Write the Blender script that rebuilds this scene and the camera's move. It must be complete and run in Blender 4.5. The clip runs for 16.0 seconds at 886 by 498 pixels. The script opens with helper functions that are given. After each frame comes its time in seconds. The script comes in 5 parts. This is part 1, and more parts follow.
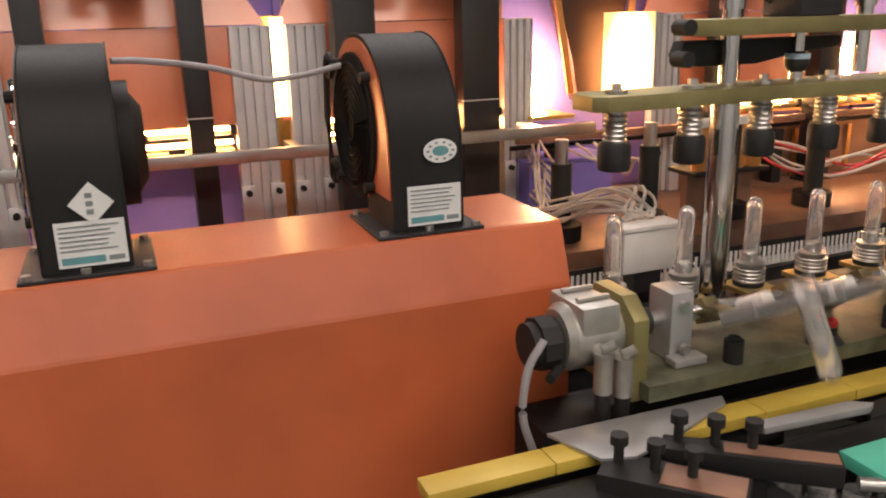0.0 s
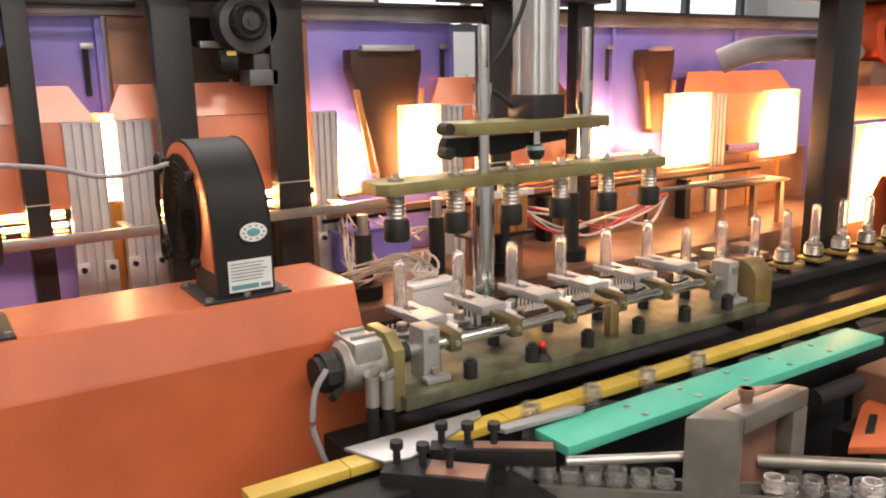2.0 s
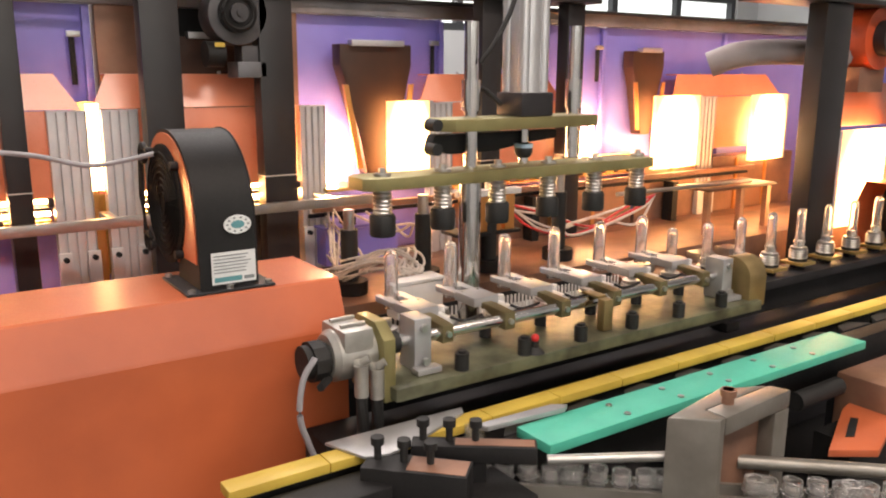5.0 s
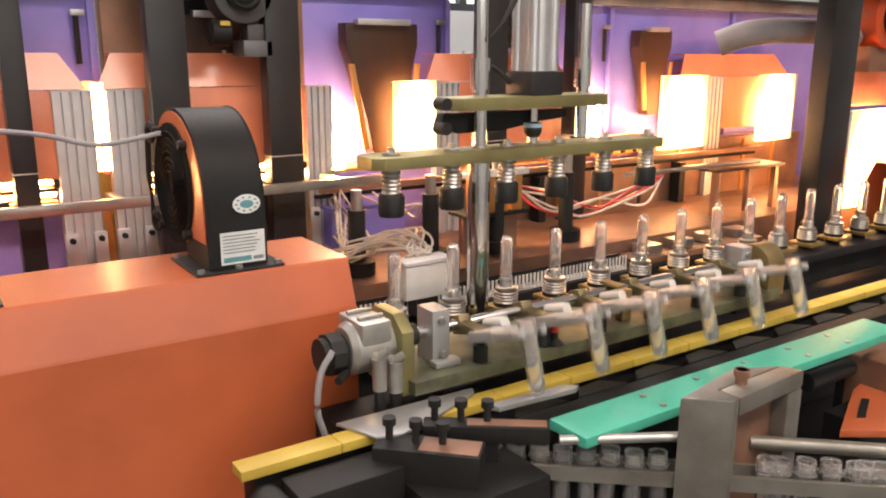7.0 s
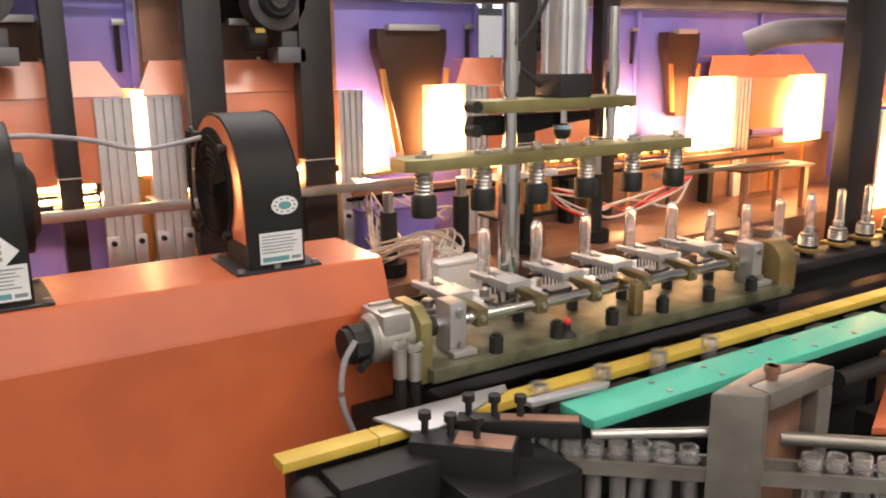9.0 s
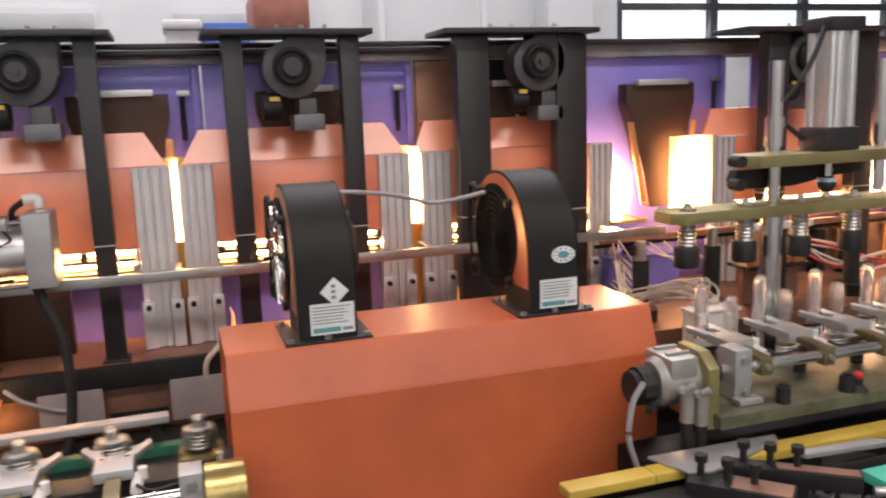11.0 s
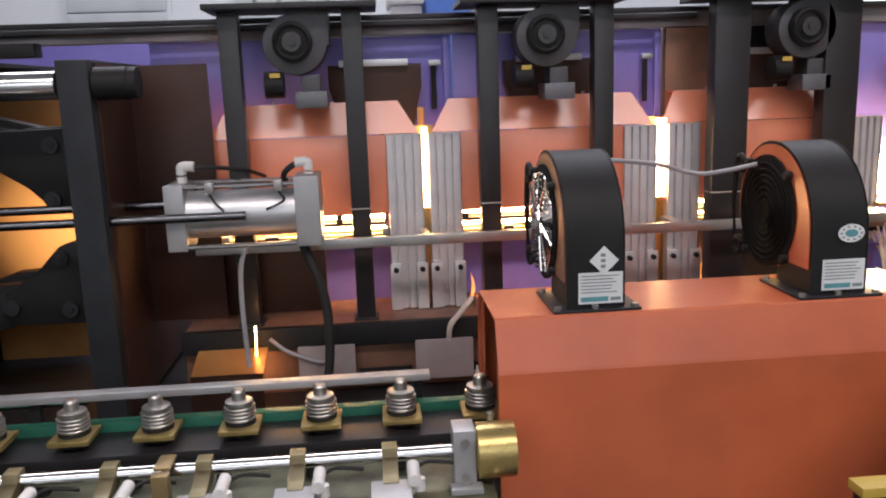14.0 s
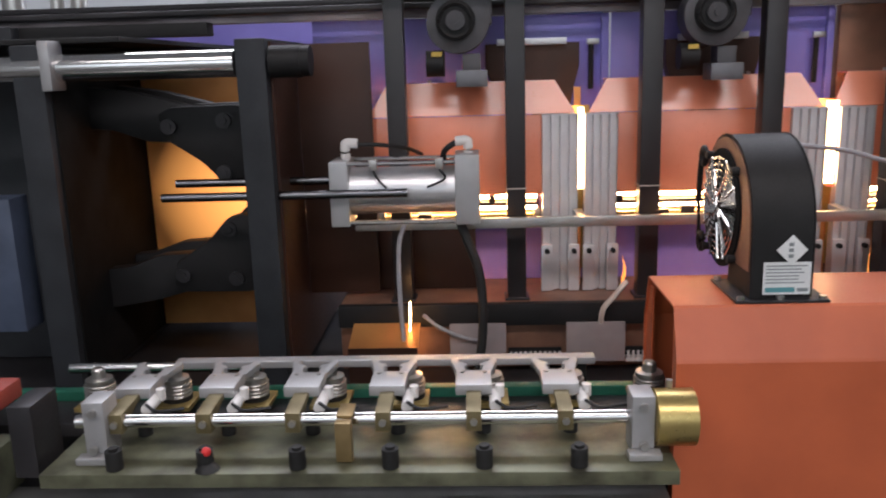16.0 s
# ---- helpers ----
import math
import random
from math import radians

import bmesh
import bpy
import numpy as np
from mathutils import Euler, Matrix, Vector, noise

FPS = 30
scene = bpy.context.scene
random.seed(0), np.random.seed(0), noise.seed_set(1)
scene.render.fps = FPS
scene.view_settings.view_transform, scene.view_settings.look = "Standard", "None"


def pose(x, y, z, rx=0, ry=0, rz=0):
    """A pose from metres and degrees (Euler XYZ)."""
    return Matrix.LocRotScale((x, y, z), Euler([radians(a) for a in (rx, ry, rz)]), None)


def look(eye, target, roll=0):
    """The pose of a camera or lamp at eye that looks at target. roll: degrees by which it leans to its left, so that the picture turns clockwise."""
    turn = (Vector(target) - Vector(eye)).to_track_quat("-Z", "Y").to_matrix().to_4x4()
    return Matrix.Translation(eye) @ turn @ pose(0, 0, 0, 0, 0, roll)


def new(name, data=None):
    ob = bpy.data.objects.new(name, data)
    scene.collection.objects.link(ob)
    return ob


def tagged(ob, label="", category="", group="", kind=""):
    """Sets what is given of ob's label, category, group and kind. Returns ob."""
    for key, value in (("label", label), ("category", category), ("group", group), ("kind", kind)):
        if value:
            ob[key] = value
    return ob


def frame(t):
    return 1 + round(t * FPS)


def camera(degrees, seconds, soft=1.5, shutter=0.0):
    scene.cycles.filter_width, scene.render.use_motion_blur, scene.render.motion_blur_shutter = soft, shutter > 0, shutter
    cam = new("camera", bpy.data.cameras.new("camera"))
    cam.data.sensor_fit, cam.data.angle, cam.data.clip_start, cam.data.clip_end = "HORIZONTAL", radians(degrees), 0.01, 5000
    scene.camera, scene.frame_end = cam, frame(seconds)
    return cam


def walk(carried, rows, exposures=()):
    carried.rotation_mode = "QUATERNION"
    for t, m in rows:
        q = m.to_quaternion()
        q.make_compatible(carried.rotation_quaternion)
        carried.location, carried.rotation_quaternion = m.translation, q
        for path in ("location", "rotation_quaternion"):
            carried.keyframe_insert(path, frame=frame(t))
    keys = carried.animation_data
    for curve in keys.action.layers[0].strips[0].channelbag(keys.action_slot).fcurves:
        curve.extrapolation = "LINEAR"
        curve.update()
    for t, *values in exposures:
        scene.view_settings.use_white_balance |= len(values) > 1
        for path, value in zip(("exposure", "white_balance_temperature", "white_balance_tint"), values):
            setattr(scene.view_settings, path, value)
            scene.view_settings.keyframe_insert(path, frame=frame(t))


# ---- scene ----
cam = camera(57.05, 16.0, soft=2.0, shutter=0.4)
PATH = [
    (0, (0.009, 0.14, 1.565), (0.71, 1.93, 1.0), -1.35),
    (0.5, (0.056, 0.15, 1.566), (0.8, 1.915, 0.988), -1.2),
    (1, (0.078, 0.19, 1.575), (1.04, 1.864, 1.054), 0.1),
    (1.5, (-0.045, -0.036, 1.615), (1.083, 1.566, 1.21), 0.3),
    (2, (-0.075, -0.167, 1.647), (0.998, 1.466, 1.22), -1.0),
    (2.5, (-0.07, -0.173, 1.652), (1.031, 1.447, 1.244), 0.1),
    (3, (-0.063, -0.168, 1.648), (1.056, 1.441, 1.25), 0.6),
    (3.5, (-0.063, -0.172, 1.643), (1.049, 1.44, 1.236), 0.4),
    (4, (-0.064, -0.176, 1.647), (1.045, 1.436, 1.233), 0.4),
    (6.5, (-0.075, -0.146, 1.629), (1.006, 1.472, 1.166), 0.1),
    (7, (-0.076, -0.148, 1.633), (1.013, 1.462, 1.162), 0.2),
    (7.5, (-0.085, -0.156, 1.632), (0.991, 1.463, 1.162), -0.3),
    (8, (-0.089, -0.15, 1.629), (0.986, 1.473, 1.17), -0.1),
    (10.3, (-0.186, -0.199, 1.655), (0.632, 1.577, 1.237), -2.2),
    (10.5, (-0.209, -0.196, 1.663), (0.548, 1.612, 1.267), -2.4),
    (11, (-0.281, -0.223, 1.674), (0.324, 1.651, 1.322), -2.0),
    (11.5, (-0.321, -0.213, 1.675), (0.18, 1.692, 1.329), -2.0),
    (12, (-0.361, -0.204, 1.673), (0.063, 1.723, 1.345), -2.1),
    (12.5, (-0.382, -0.199, 1.672), (-0.026, 1.739, 1.326), -2.0),
    (13, (-0.41, -0.183, 1.663), (-0.096, 1.757, 1.291), -1.9),
    (13.5, (-0.436, -0.174, 1.664), (-0.225, 1.776, 1.274), -1.9),
    (14, (-0.426, -0.178, 1.658), (-0.264, 1.777, 1.268), -2.0),
    (14.5, (-0.43, -0.173, 1.661), (-0.302, 1.785, 1.27), -1.7),
    (15, (-0.471, -0.167, 1.661), (-0.373, 1.791, 1.266), -1.2),
    (15.5, (-0.535, -0.169, 1.663), (-0.526, 1.788, 1.251), -1.2),
    (16, (-0.555, -0.172, 1.668), (-0.645, 1.778, 1.232), -1.7),
]
EXPOSURE = [(0, 0.12, 7450, 19), (1, 0.35, 7400, 19), (2, 0.6, 7350, 18), (8, 0.6, 7350, 18), (10.5, 0.42, 6900, 19), (11.5, 0.27, 6700, 20), (13, 0.16, 6350, 20), (14.5, 0.16, 6250, 18), (16, 0.1, 6200, 17.5)]
walk(cam, [(t, look(eye, target, roll)) for t, eye, target, roll in PATH], EXPOSURE)


# ---- world, light, exposure ----
world = bpy.data.worlds.new("world")
scene.world = world
world.use_nodes = True
wn = world.node_tree
sky = wn.nodes.new("ShaderNodeTexSky")
sky.sky_type, sky.sun_disc, sky.sun_elevation, sky.sun_rotation = "NISHITA", False, radians(40), radians(150)
wn.links.new(sky.outputs[0], wn.nodes["Background"].inputs[0])
wn.nodes["Background"].inputs[1].default_value = 0.12


def window_light(name, m, sx, sy, watts, colour):
    """Daylight through a window opening."""
    d = bpy.data.lights.new(name, "AREA")
    d.shape, d.size, d.size_y, d.energy, d.color = "RECTANGLE", sx, sy, watts, colour
    ob = new(name, d)
    ob.matrix_world = m
    return ob


# Unseen skylights: front follows the overhead light, back is added to brighten the wall.
window_light("skylight_daylight", pose(0.4, -1.9, 5.24), 8.0, 0.8, 215, (1.0, 0.92, 0.84))
window_light("added_back_skylight", pose(0.4, 4.5, 5.24), 8.0, 1.1, 300, (0.97, 0.98, 1.0))
# Added fill lamp in an unseen window behind the camera.
window_light("added_fill_front", look((-1.0, -4.95, 3.4), (0.2, 1.2, 1.6)), 7.0, 2.2, 7, (1.0, 0.93, 0.86))
window_light("window_daylight_back", look((4.2, 6.25, 3.0), (1.5, 1.5, 1.2)), 6.5, 2.0, 90, (0.93, 0.97, 1.0))

# ---- materials ----


def material(name, colour, rough=0.5, metal=0.0, vary=0.12, scale=12.0, bump=0.05, fine=160.0, stain=None, coat=0.0, spec=0.5):
    """Paint, metal or plastic with broad and fine variation of tone and gloss."""
    m = bpy.data.materials.new(name)
    m.use_nodes = True
    nt = m.node_tree
    b = nt.nodes["Principled BSDF"]
    co = nt.nodes.new("ShaderNodeTexCoord")
    n1 = nt.nodes.new("ShaderNodeTexNoise")
    n1.inputs["Scale"].default_value, n1.inputs["Detail"].default_value = scale, 6
    n2 = nt.nodes.new("ShaderNodeTexNoise")
    n2.inputs["Scale"].default_value, n2.inputs["Detail"].default_value = fine, 3
    nt.links.new(co.outputs["Object"], n1.inputs["Vector"])
    nt.links.new(co.outputs["Object"], n2.inputs["Vector"])
    mix = nt.nodes.new("ShaderNodeMix")
    mix.data_type = "RGBA"
    dark = [c * (1 - vary * 2.2) for c in colour] if stain is None else stain
    mix.inputs["A"].default_value = (*[max(0, c) for c in dark], 1)
    mix.inputs["B"].default_value = (*[min(1, c * (1 + vary * 0.6)) for c in colour], 1)
    ramp = nt.nodes.new("ShaderNodeMapRange")
    ramp.inputs["From Min"].default_value, ramp.inputs["From Max"].default_value = 0.25, 0.62
    nt.links.new(n1.outputs["Fac"], ramp.inputs["Value"])
    nt.links.new(ramp.outputs[0], mix.inputs["Factor"])
    nt.links.new(mix.outputs["Result"], b.inputs["Base Color"])
    rr = nt.nodes.new("ShaderNodeMapRange")
    rr.inputs["To Min"].default_value, rr.inputs["To Max"].default_value = max(0.03, rough - 0.1), min(1, rough + 0.12)
    nt.links.new(n2.outputs["Fac"], rr.inputs["Value"])
    nt.links.new(rr.outputs[0], b.inputs["Roughness"])
    b.inputs["Metallic"].default_value = metal
    b.inputs["Coat Weight"].default_value = coat
    b.inputs["Coat Roughness"].default_value = 0.26
    b.inputs["Specular IOR Level"].default_value = spec
    if bump:
        bp = nt.nodes.new("ShaderNodeBump")
        bp.inputs["Strength"].default_value, bp.inputs["Distance"].default_value = bump, 0.002
        nt.links.new(n2.outputs["Fac"], bp.inputs["Height"])
        nt.links.new(bp.outputs[0], b.inputs["Normal"])
    return m


def glowing(name, colour, strength):
    m = bpy.data.materials.new(name)
    m.use_nodes = True
    b = m.node_tree.nodes["Principled BSDF"]
    b.inputs["Base Color"].default_value = (*colour, 1)
    b.inputs["Emission Color"].default_value = (*colour, 1)
    b.inputs["Emission Strength"].default_value = strength
    return m


def glow_spread(m, centre=(0.5, 0.33), spread=(1.7, 1.15), low=1.3, high=21):
    """Paints lamp light on a panel as emission, strongest round its centre (shares of width and height) and less
    towards its edges.
    """
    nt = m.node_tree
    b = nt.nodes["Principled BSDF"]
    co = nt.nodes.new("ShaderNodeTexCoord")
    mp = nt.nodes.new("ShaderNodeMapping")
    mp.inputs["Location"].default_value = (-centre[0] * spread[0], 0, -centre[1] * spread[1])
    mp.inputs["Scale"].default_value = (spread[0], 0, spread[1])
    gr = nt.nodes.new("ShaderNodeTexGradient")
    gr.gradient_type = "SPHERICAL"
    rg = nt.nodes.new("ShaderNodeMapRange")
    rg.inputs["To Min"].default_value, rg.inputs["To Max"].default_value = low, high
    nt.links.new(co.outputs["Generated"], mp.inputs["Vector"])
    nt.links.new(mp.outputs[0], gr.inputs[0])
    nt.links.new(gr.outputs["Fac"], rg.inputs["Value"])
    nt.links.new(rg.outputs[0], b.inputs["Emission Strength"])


def clear_plastic(name):
    """Clear moulded plastic: refracting, smooth, with a faint warm tint."""
    m = bpy.data.materials.new(name)
    m.use_nodes = True
    p = m.node_tree.nodes["Principled BSDF"]
    p.inputs["Base Color"].default_value = (0.99, 0.975, 0.965, 1)
    p.inputs["Roughness"].default_value = 0.045
    p.inputs["IOR"].default_value = 1.42
    p.inputs["Transmission Weight"].default_value = 0.9
    return m


ORANGE = material("orange_paint", (0.58, 0.132, 0.048), 0.42, 0, 0.06, 5, 0.06, 220, (0.45, 0.098, 0.036), coat=0.4)
HOOD = material("orange_hood_paint", (0.87, 0.29, 0.16), 0.30, 0, 0.06, 6, 0.05, 200, (0.78, 0.22, 0.11), coat=1.0)
BLACK = material("black_paint", (0.013, 0.0125, 0.013), 0.58, 0, 0.2, 9, 0.08, 240, spec=0.32)
SOOT = material("dark_grey_steel", (0.04, 0.038, 0.041), 0.44, 0.5, 0.2, 7, 0.08, 180)
POST = material("black_post_paint", (0.026, 0.023, 0.024), 0.34, 0.1, 0.2, 5, 0.06, 200)
RUBBER = material("black_rubber", (0.012, 0.012, 0.012), 0.65, 0, 0.15, 20, 0.1, 300)
CHROME = material("chrome_steel", (0.78, 0.77, 0.76), 0.13, 1, 0.05, 14, 0.02, 260)
ALU = material("brushed_aluminium", (0.66, 0.65, 0.66), 0.38, 0.85, 0.07, 10, 0.05, 300)
# Aluminium of the uprights, paler to hold the lamp light on them.
PROFILE = material("lamp_paled_aluminium", (0.70, 0.68, 0.685), 0.42, 0.45, 0.06, 14, 0.05, 300)
ALUPALE = material("pale_aluminium", (0.43, 0.43, 0.435), 0.42, 0.5, 0.06, 14, 0.05, 300)
STEEL = material("machined_steel", (0.50, 0.49, 0.47), 0.32, 0.9, 0.1, 16, 0.06, 260)
ZINC = material("yellow_zinc_plate", (0.31, 0.275, 0.125), 0.42, 0.55, 0.12, 9, 0.06, 200, (0.22, 0.18, 0.08))
ARMZINC = material("dark_olive_zinc", (0.20, 0.165, 0.085), 0.42, 0.55, 0.15, 14, 0.06, 200, (0.11, 0.085, 0.045))
FANGREY = material("grey_fan_casting", (0.085, 0.082, 0.088), 0.45, 0.3, 0.2, 9, 0.1, 180)
BRACKET = material("gold_bracket_zinc", (0.36, 0.27, 0.10), 0.4, 0.6, 0.15, 14, 0.05, 220, (0.20, 0.14, 0.05))
BEDZINC = material("green_zinc_bed", (0.13, 0.135, 0.085), 0.42, 0.25, 0.35, 16, 0.02, 90, (0.03, 0.027, 0.018))
BRASS = material("brass_zinc", (0.55, 0.42, 0.16), 0.3, 0.85, 0.1, 14, 0.05, 220)
YELLOW = material("yellow_painted_bar", (0.60, 0.43, 0.075), 0.45, 0, 0.1, 10, 0.06, 200, (0.50, 0.34, 0.06))
GREEN = material("teal_plastic", (0.055, 0.47, 0.34), 0.4, 0, 0.06, 12, 0.03, 200)
PURPLE = material("violet_painted_panel", (0.25, 0.215, 0.64), 0.34, 0, 0.12, 3, 0.05, 160, (0.16, 0.13, 0.51))
RUST = material("heat_browned_steel", (0.30, 0.155, 0.10), 0.45, 0.3, 0.3, 6, 0.1, 120, (0.12, 0.065, 0.05))
# Amber also holds lamp light painted on flue edges, clamp back and tray.
AMBER = material("amber_sheet_lamp_tint", (0.62, 0.30, 0.10), 0.34, 0.5, 0.2, 4, 0.06, 120, (0.38, 0.14, 0.04))
WHITEP = material("white_plastic", (0.70, 0.68, 0.66), 0.45, 0, 0.05, 20, 0.03, 200)
GREYBOX = material("grey_plastic_box", (0.34, 0.29, 0.29), 0.5, 0, 0.06, 16, 0.05, 200)
LABEL = material("paper_label", (0.74, 0.76, 0.76), 0.55, 0, 0.04, 30, 0.02, 300)
INK = material("grey_ink", (0.22, 0.25, 0.26), 0.6, 0, 0.05, 40, 0, 300)
TEALINK = material("teal_ink", (0.10, 0.30, 0.33), 0.6, 0, 0.05, 40, 0, 300)
CABLE = material("grey_cable", (0.33, 0.32, 0.34), 0.5, 0, 0.1, 30, 0.05, 300)
WIRE = material("pale_wire", (0.72, 0.62, 0.54), 0.5, 0, 0.12, 30, 0.05, 300)
REDP = material("red_plastic", (0.65, 0.03, 0.03), 0.4, 0, 0.08, 30, 0.02, 300)
CASTALU = material("cast_aluminium", (0.47, 0.46, 0.43), 0.45, 0.7, 0.12, 22, 0.12, 180)
GREENPCB = material("green_coated_steel", (0.02, 0.14, 0.09), 0.4, 0.1, 0.15, 16, 0.05, 200)
WALL = material("white_wall_paint", (0.54, 0.56, 0.56), 0.7, 0, 0.05, 1.2, 0.05, 60)
FLOOR = material("grey_floor_paint", (0.11, 0.11, 0.105), 0.45, 0, 0.2, 2.0, 0.05, 60)
CEIL = material("roof_sheet", (0.55, 0.56, 0.57), 0.6, 0.1, 0.08, 1.5, 0.03, 60)
MUNTIN = material("dark_window_bar", (0.05, 0.055, 0.06), 0.45, 0.2, 0.1, 10, 0.03, 200)
SHUTTER = material("grey_shutter_paint", (0.40, 0.42, 0.42), 0.6, 0, 0.06, 4, 0.04, 100)
DULLGOLD = material("dull_gold_zinc", (0.30, 0.215, 0.10), 0.42, 0.6, 0.15, 14, 0.05, 220)
CASEGREY = material("oiled_grey_casting", (0.26, 0.245, 0.22), 0.36, 0.55, 0.15, 9, 0.08, 160, (0.15, 0.13, 0.11))
DAMPER = material("dull_damper_sheet", (0.16, 0.16, 0.17), 0.4, 0.5, 0.15, 20, 0.05, 200)
FLUE = material("soot_dark_sheet", (0.045, 0.022, 0.015), 0.45, 0.3, 0.3, 6, 0.08, 120, (0.09, 0.035, 0.018))
PLATEN = material("blue_black_platen", (0.030, 0.033, 0.038), 0.6, 0.0, 0.2, 7, 0.08, 160, spec=0.3)
DARKROD = material("dark_polished_rod", (0.16, 0.16, 0.17), 0.14, 1, 0.1, 14, 0.02, 260)
MATTE = material("matte_black_inlet", (0.01, 0.01, 0.01), 0.85, 0, 0.2, 20, 0.05, 200, spec=0.15)
PET = clear_plastic("clear_pet")
OPENGLOW = glowing("added_tube_glow", (1.0, 0.62, 0.30), 170)
LAMPGLOW = glowing("hot_quartz_tube", (1.0, 0.56, 0.22), 80)
# Reflector panels emit in place of the lamp light that falls on them.
PANELGLOW = glowing("reflector_lamp_light", (1.0, 0.60, 0.25), 9)
glow_spread(PANELGLOW)
DAYPANE = glowing("bright_daylight_pane", (0.80, 0.90, 0.92), 0.95)
FLAME = glowing("gap_glow", (1.0, 0.62, 0.28), 12)
CLAMPGLOW = glowing("clamp_amber_light", (1.0, 0.40, 0.09), 1)
glow_spread(CLAMPGLOW, (1.0, 0.55), (1.0, 1.5), 0.0, 2.6)
GREYBEAM = material("grey_beam_paint", (0.25, 0.24, 0.26), 0.45, 0.2, 0.2, 5, 0.06, 150, (0.09, 0.075, 0.075))
TRAYGLOW = glowing("orange_glint_glow", (1.0, 0.5, 0.16), 34)
GLEAM = glowing("orange_gleam_glow", (1.0, 0.36, 0.07), 1.3)

# ---- mesh helpers ----


def bmnew():
    return bmesh.new()


def box(bm, x0, x1, y0, y1, z0, z1, bevel=0.0):
    b = bmesh.new() if bevel else bm
    vs = [b.verts.new((x, y, z)) for x in (x0, x1) for y in (y0, y1) for z in (z0, z1)]
    for q in ((0, 1, 3, 2), (4, 6, 7, 5), (0, 4, 5, 1), (2, 3, 7, 6), (0, 2, 6, 4), (1, 5, 7, 3)):
        b.faces.new([vs[i] for i in q])
    if bevel:
        bmesh.ops.bevel(b, geom=list(b.edges), offset=bevel, segments=2, affect="EDGES", profile=0.6)
        merge(bm, b)
    return bm


def merge(bm, b):
    me = bpy.data.meshes.new("tmp")
    b.to_mesh(me)
    b.free()
    bm.from_mesh(me)
    bpy.data.meshes.remove(me)


def cyl(bm, p0, p1, r, seg=20, r2=None):
    p0, p1 = Vector(p0), Vector(p1)
    d = p1 - p0
    m = Matrix.Translation((p0 + p1) / 2) @ d.to_track_quat("Z", "Y").to_matrix().to_4x4()
    bmesh.ops.create_cone(bm, cap_ends=True, segments=seg, radius1=r, radius2=r if r2 is None else r2, depth=d.length, matrix=m)
    return bm


def tube(bm, pts, r, seg=8):
    """A bent round tube along points."""
    pts = [Vector(p) for p in pts]
    rings = []
    for i, p in enumerate(pts):
        d = (pts[min(i + 1, len(pts) - 1)] - pts[max(i - 1, 0)]).normalized()
        q = d.to_track_quat("Z", "Y")
        rings.append([bm.verts.new(p + q @ Vector((r * math.cos(a * math.tau / seg), r * math.sin(a * math.tau / seg), 0))) for a in range(seg)])
    for a, b in zip(rings, rings[1:]):
        for k in range(seg):
            bm.faces.new((a[k], a[(k + 1) % seg], b[(k + 1) % seg], b[k]))
    bm.faces.new(rings[0][::-1])
    bm.faces.new(rings[-1])
    return bm


def sag(p0, p1, drop, n=14):
    p0, p1 = Vector(p0), Vector(p1)
    return [p0.lerp(p1, i / n) + Vector((0, 0, -drop * 4 * (i / n) * (1 - i / n))) for i in range(n + 1)]


def spline(pts, n=6):
    """Points on a smooth curve through the given ones."""
    p = [Vector(q) for q in pts]
    p = [2 * p[0] - p[1]] + p + [2 * p[-1] - p[-2]]
    out = []
    for i in range(1, len(p) - 2):
        for k in range(n):
            t = k / n
            out.append(0.5 * ((2 * p[i]) + (p[i + 1] - p[i - 1]) * t + (2 * p[i - 1] - 5 * p[i] + 4 * p[i + 1] - p[i + 2]) * t * t + (3 * p[i] - p[i - 1] - 3 * p[i + 1] + p[i + 2]) * t ** 3))
    out.append(p[-2])
    return out


def prism(bm, outline, axis, a, b, bevel=0.0):
    """An outline of 2D points pushed along an axis from a to b: x takes (y, z), y takes (x, z), z takes (x, y)."""
    c = bmesh.new() if bevel else bm

    def at(u, v, w):
        return {"x": (w, u, v), "y": (u, w, v), "z": (u, v, w)}[axis]
    r0 = [c.verts.new(at(u, v, a)) for u, v in outline]
    r1 = [c.verts.new(at(u, v, b)) for u, v in outline]
    n = len(outline)
    for i in range(n):
        c.faces.new((r0[i], r0[(i + 1) % n], r1[(i + 1) % n], r1[i]))
    c.faces.new(r0[::-1])
    c.faces.new(r1)
    bmesh.ops.recalc_face_normals(c, faces=list(c.faces))
    if bevel:
        bmesh.ops.bevel(c, geom=list(c.edges), offset=bevel, segments=2, affect="EDGES", profile=0.6)
        merge(bm, c)
    return bm


def lathe(bm, profile, axis_point, seg=24):
    """A turned body: profile of (radius, z) about an upright axis."""
    x, y = axis_point
    rings = [[bm.verts.new((x + r * math.cos(k * math.tau / seg), y + r * math.sin(k * math.tau / seg), z)) for k in range(seg)] for r, z in profile]
    for a, b in zip(rings, rings[1:]):
        for k in range(seg):
            bm.faces.new((a[k], a[(k + 1) % seg], b[(k + 1) % seg], b[k]))
    return bm


def finish(name, bm, mat, smooth=True):
    bmesh.ops.recalc_face_normals(bm, faces=list(bm.faces))
    me = bpy.data.meshes.new(name)
    if smooth:
        for f in bm.faces:
            f.smooth = True
        for e in bm.edges:
            if len(e.link_faces) != 2 or e.calc_face_angle(0) > radians(32):
                e.smooth = False
    bm.to_mesh(me)
    bm.free()
    me.materials.append(mat)
    return me


BASE = {}


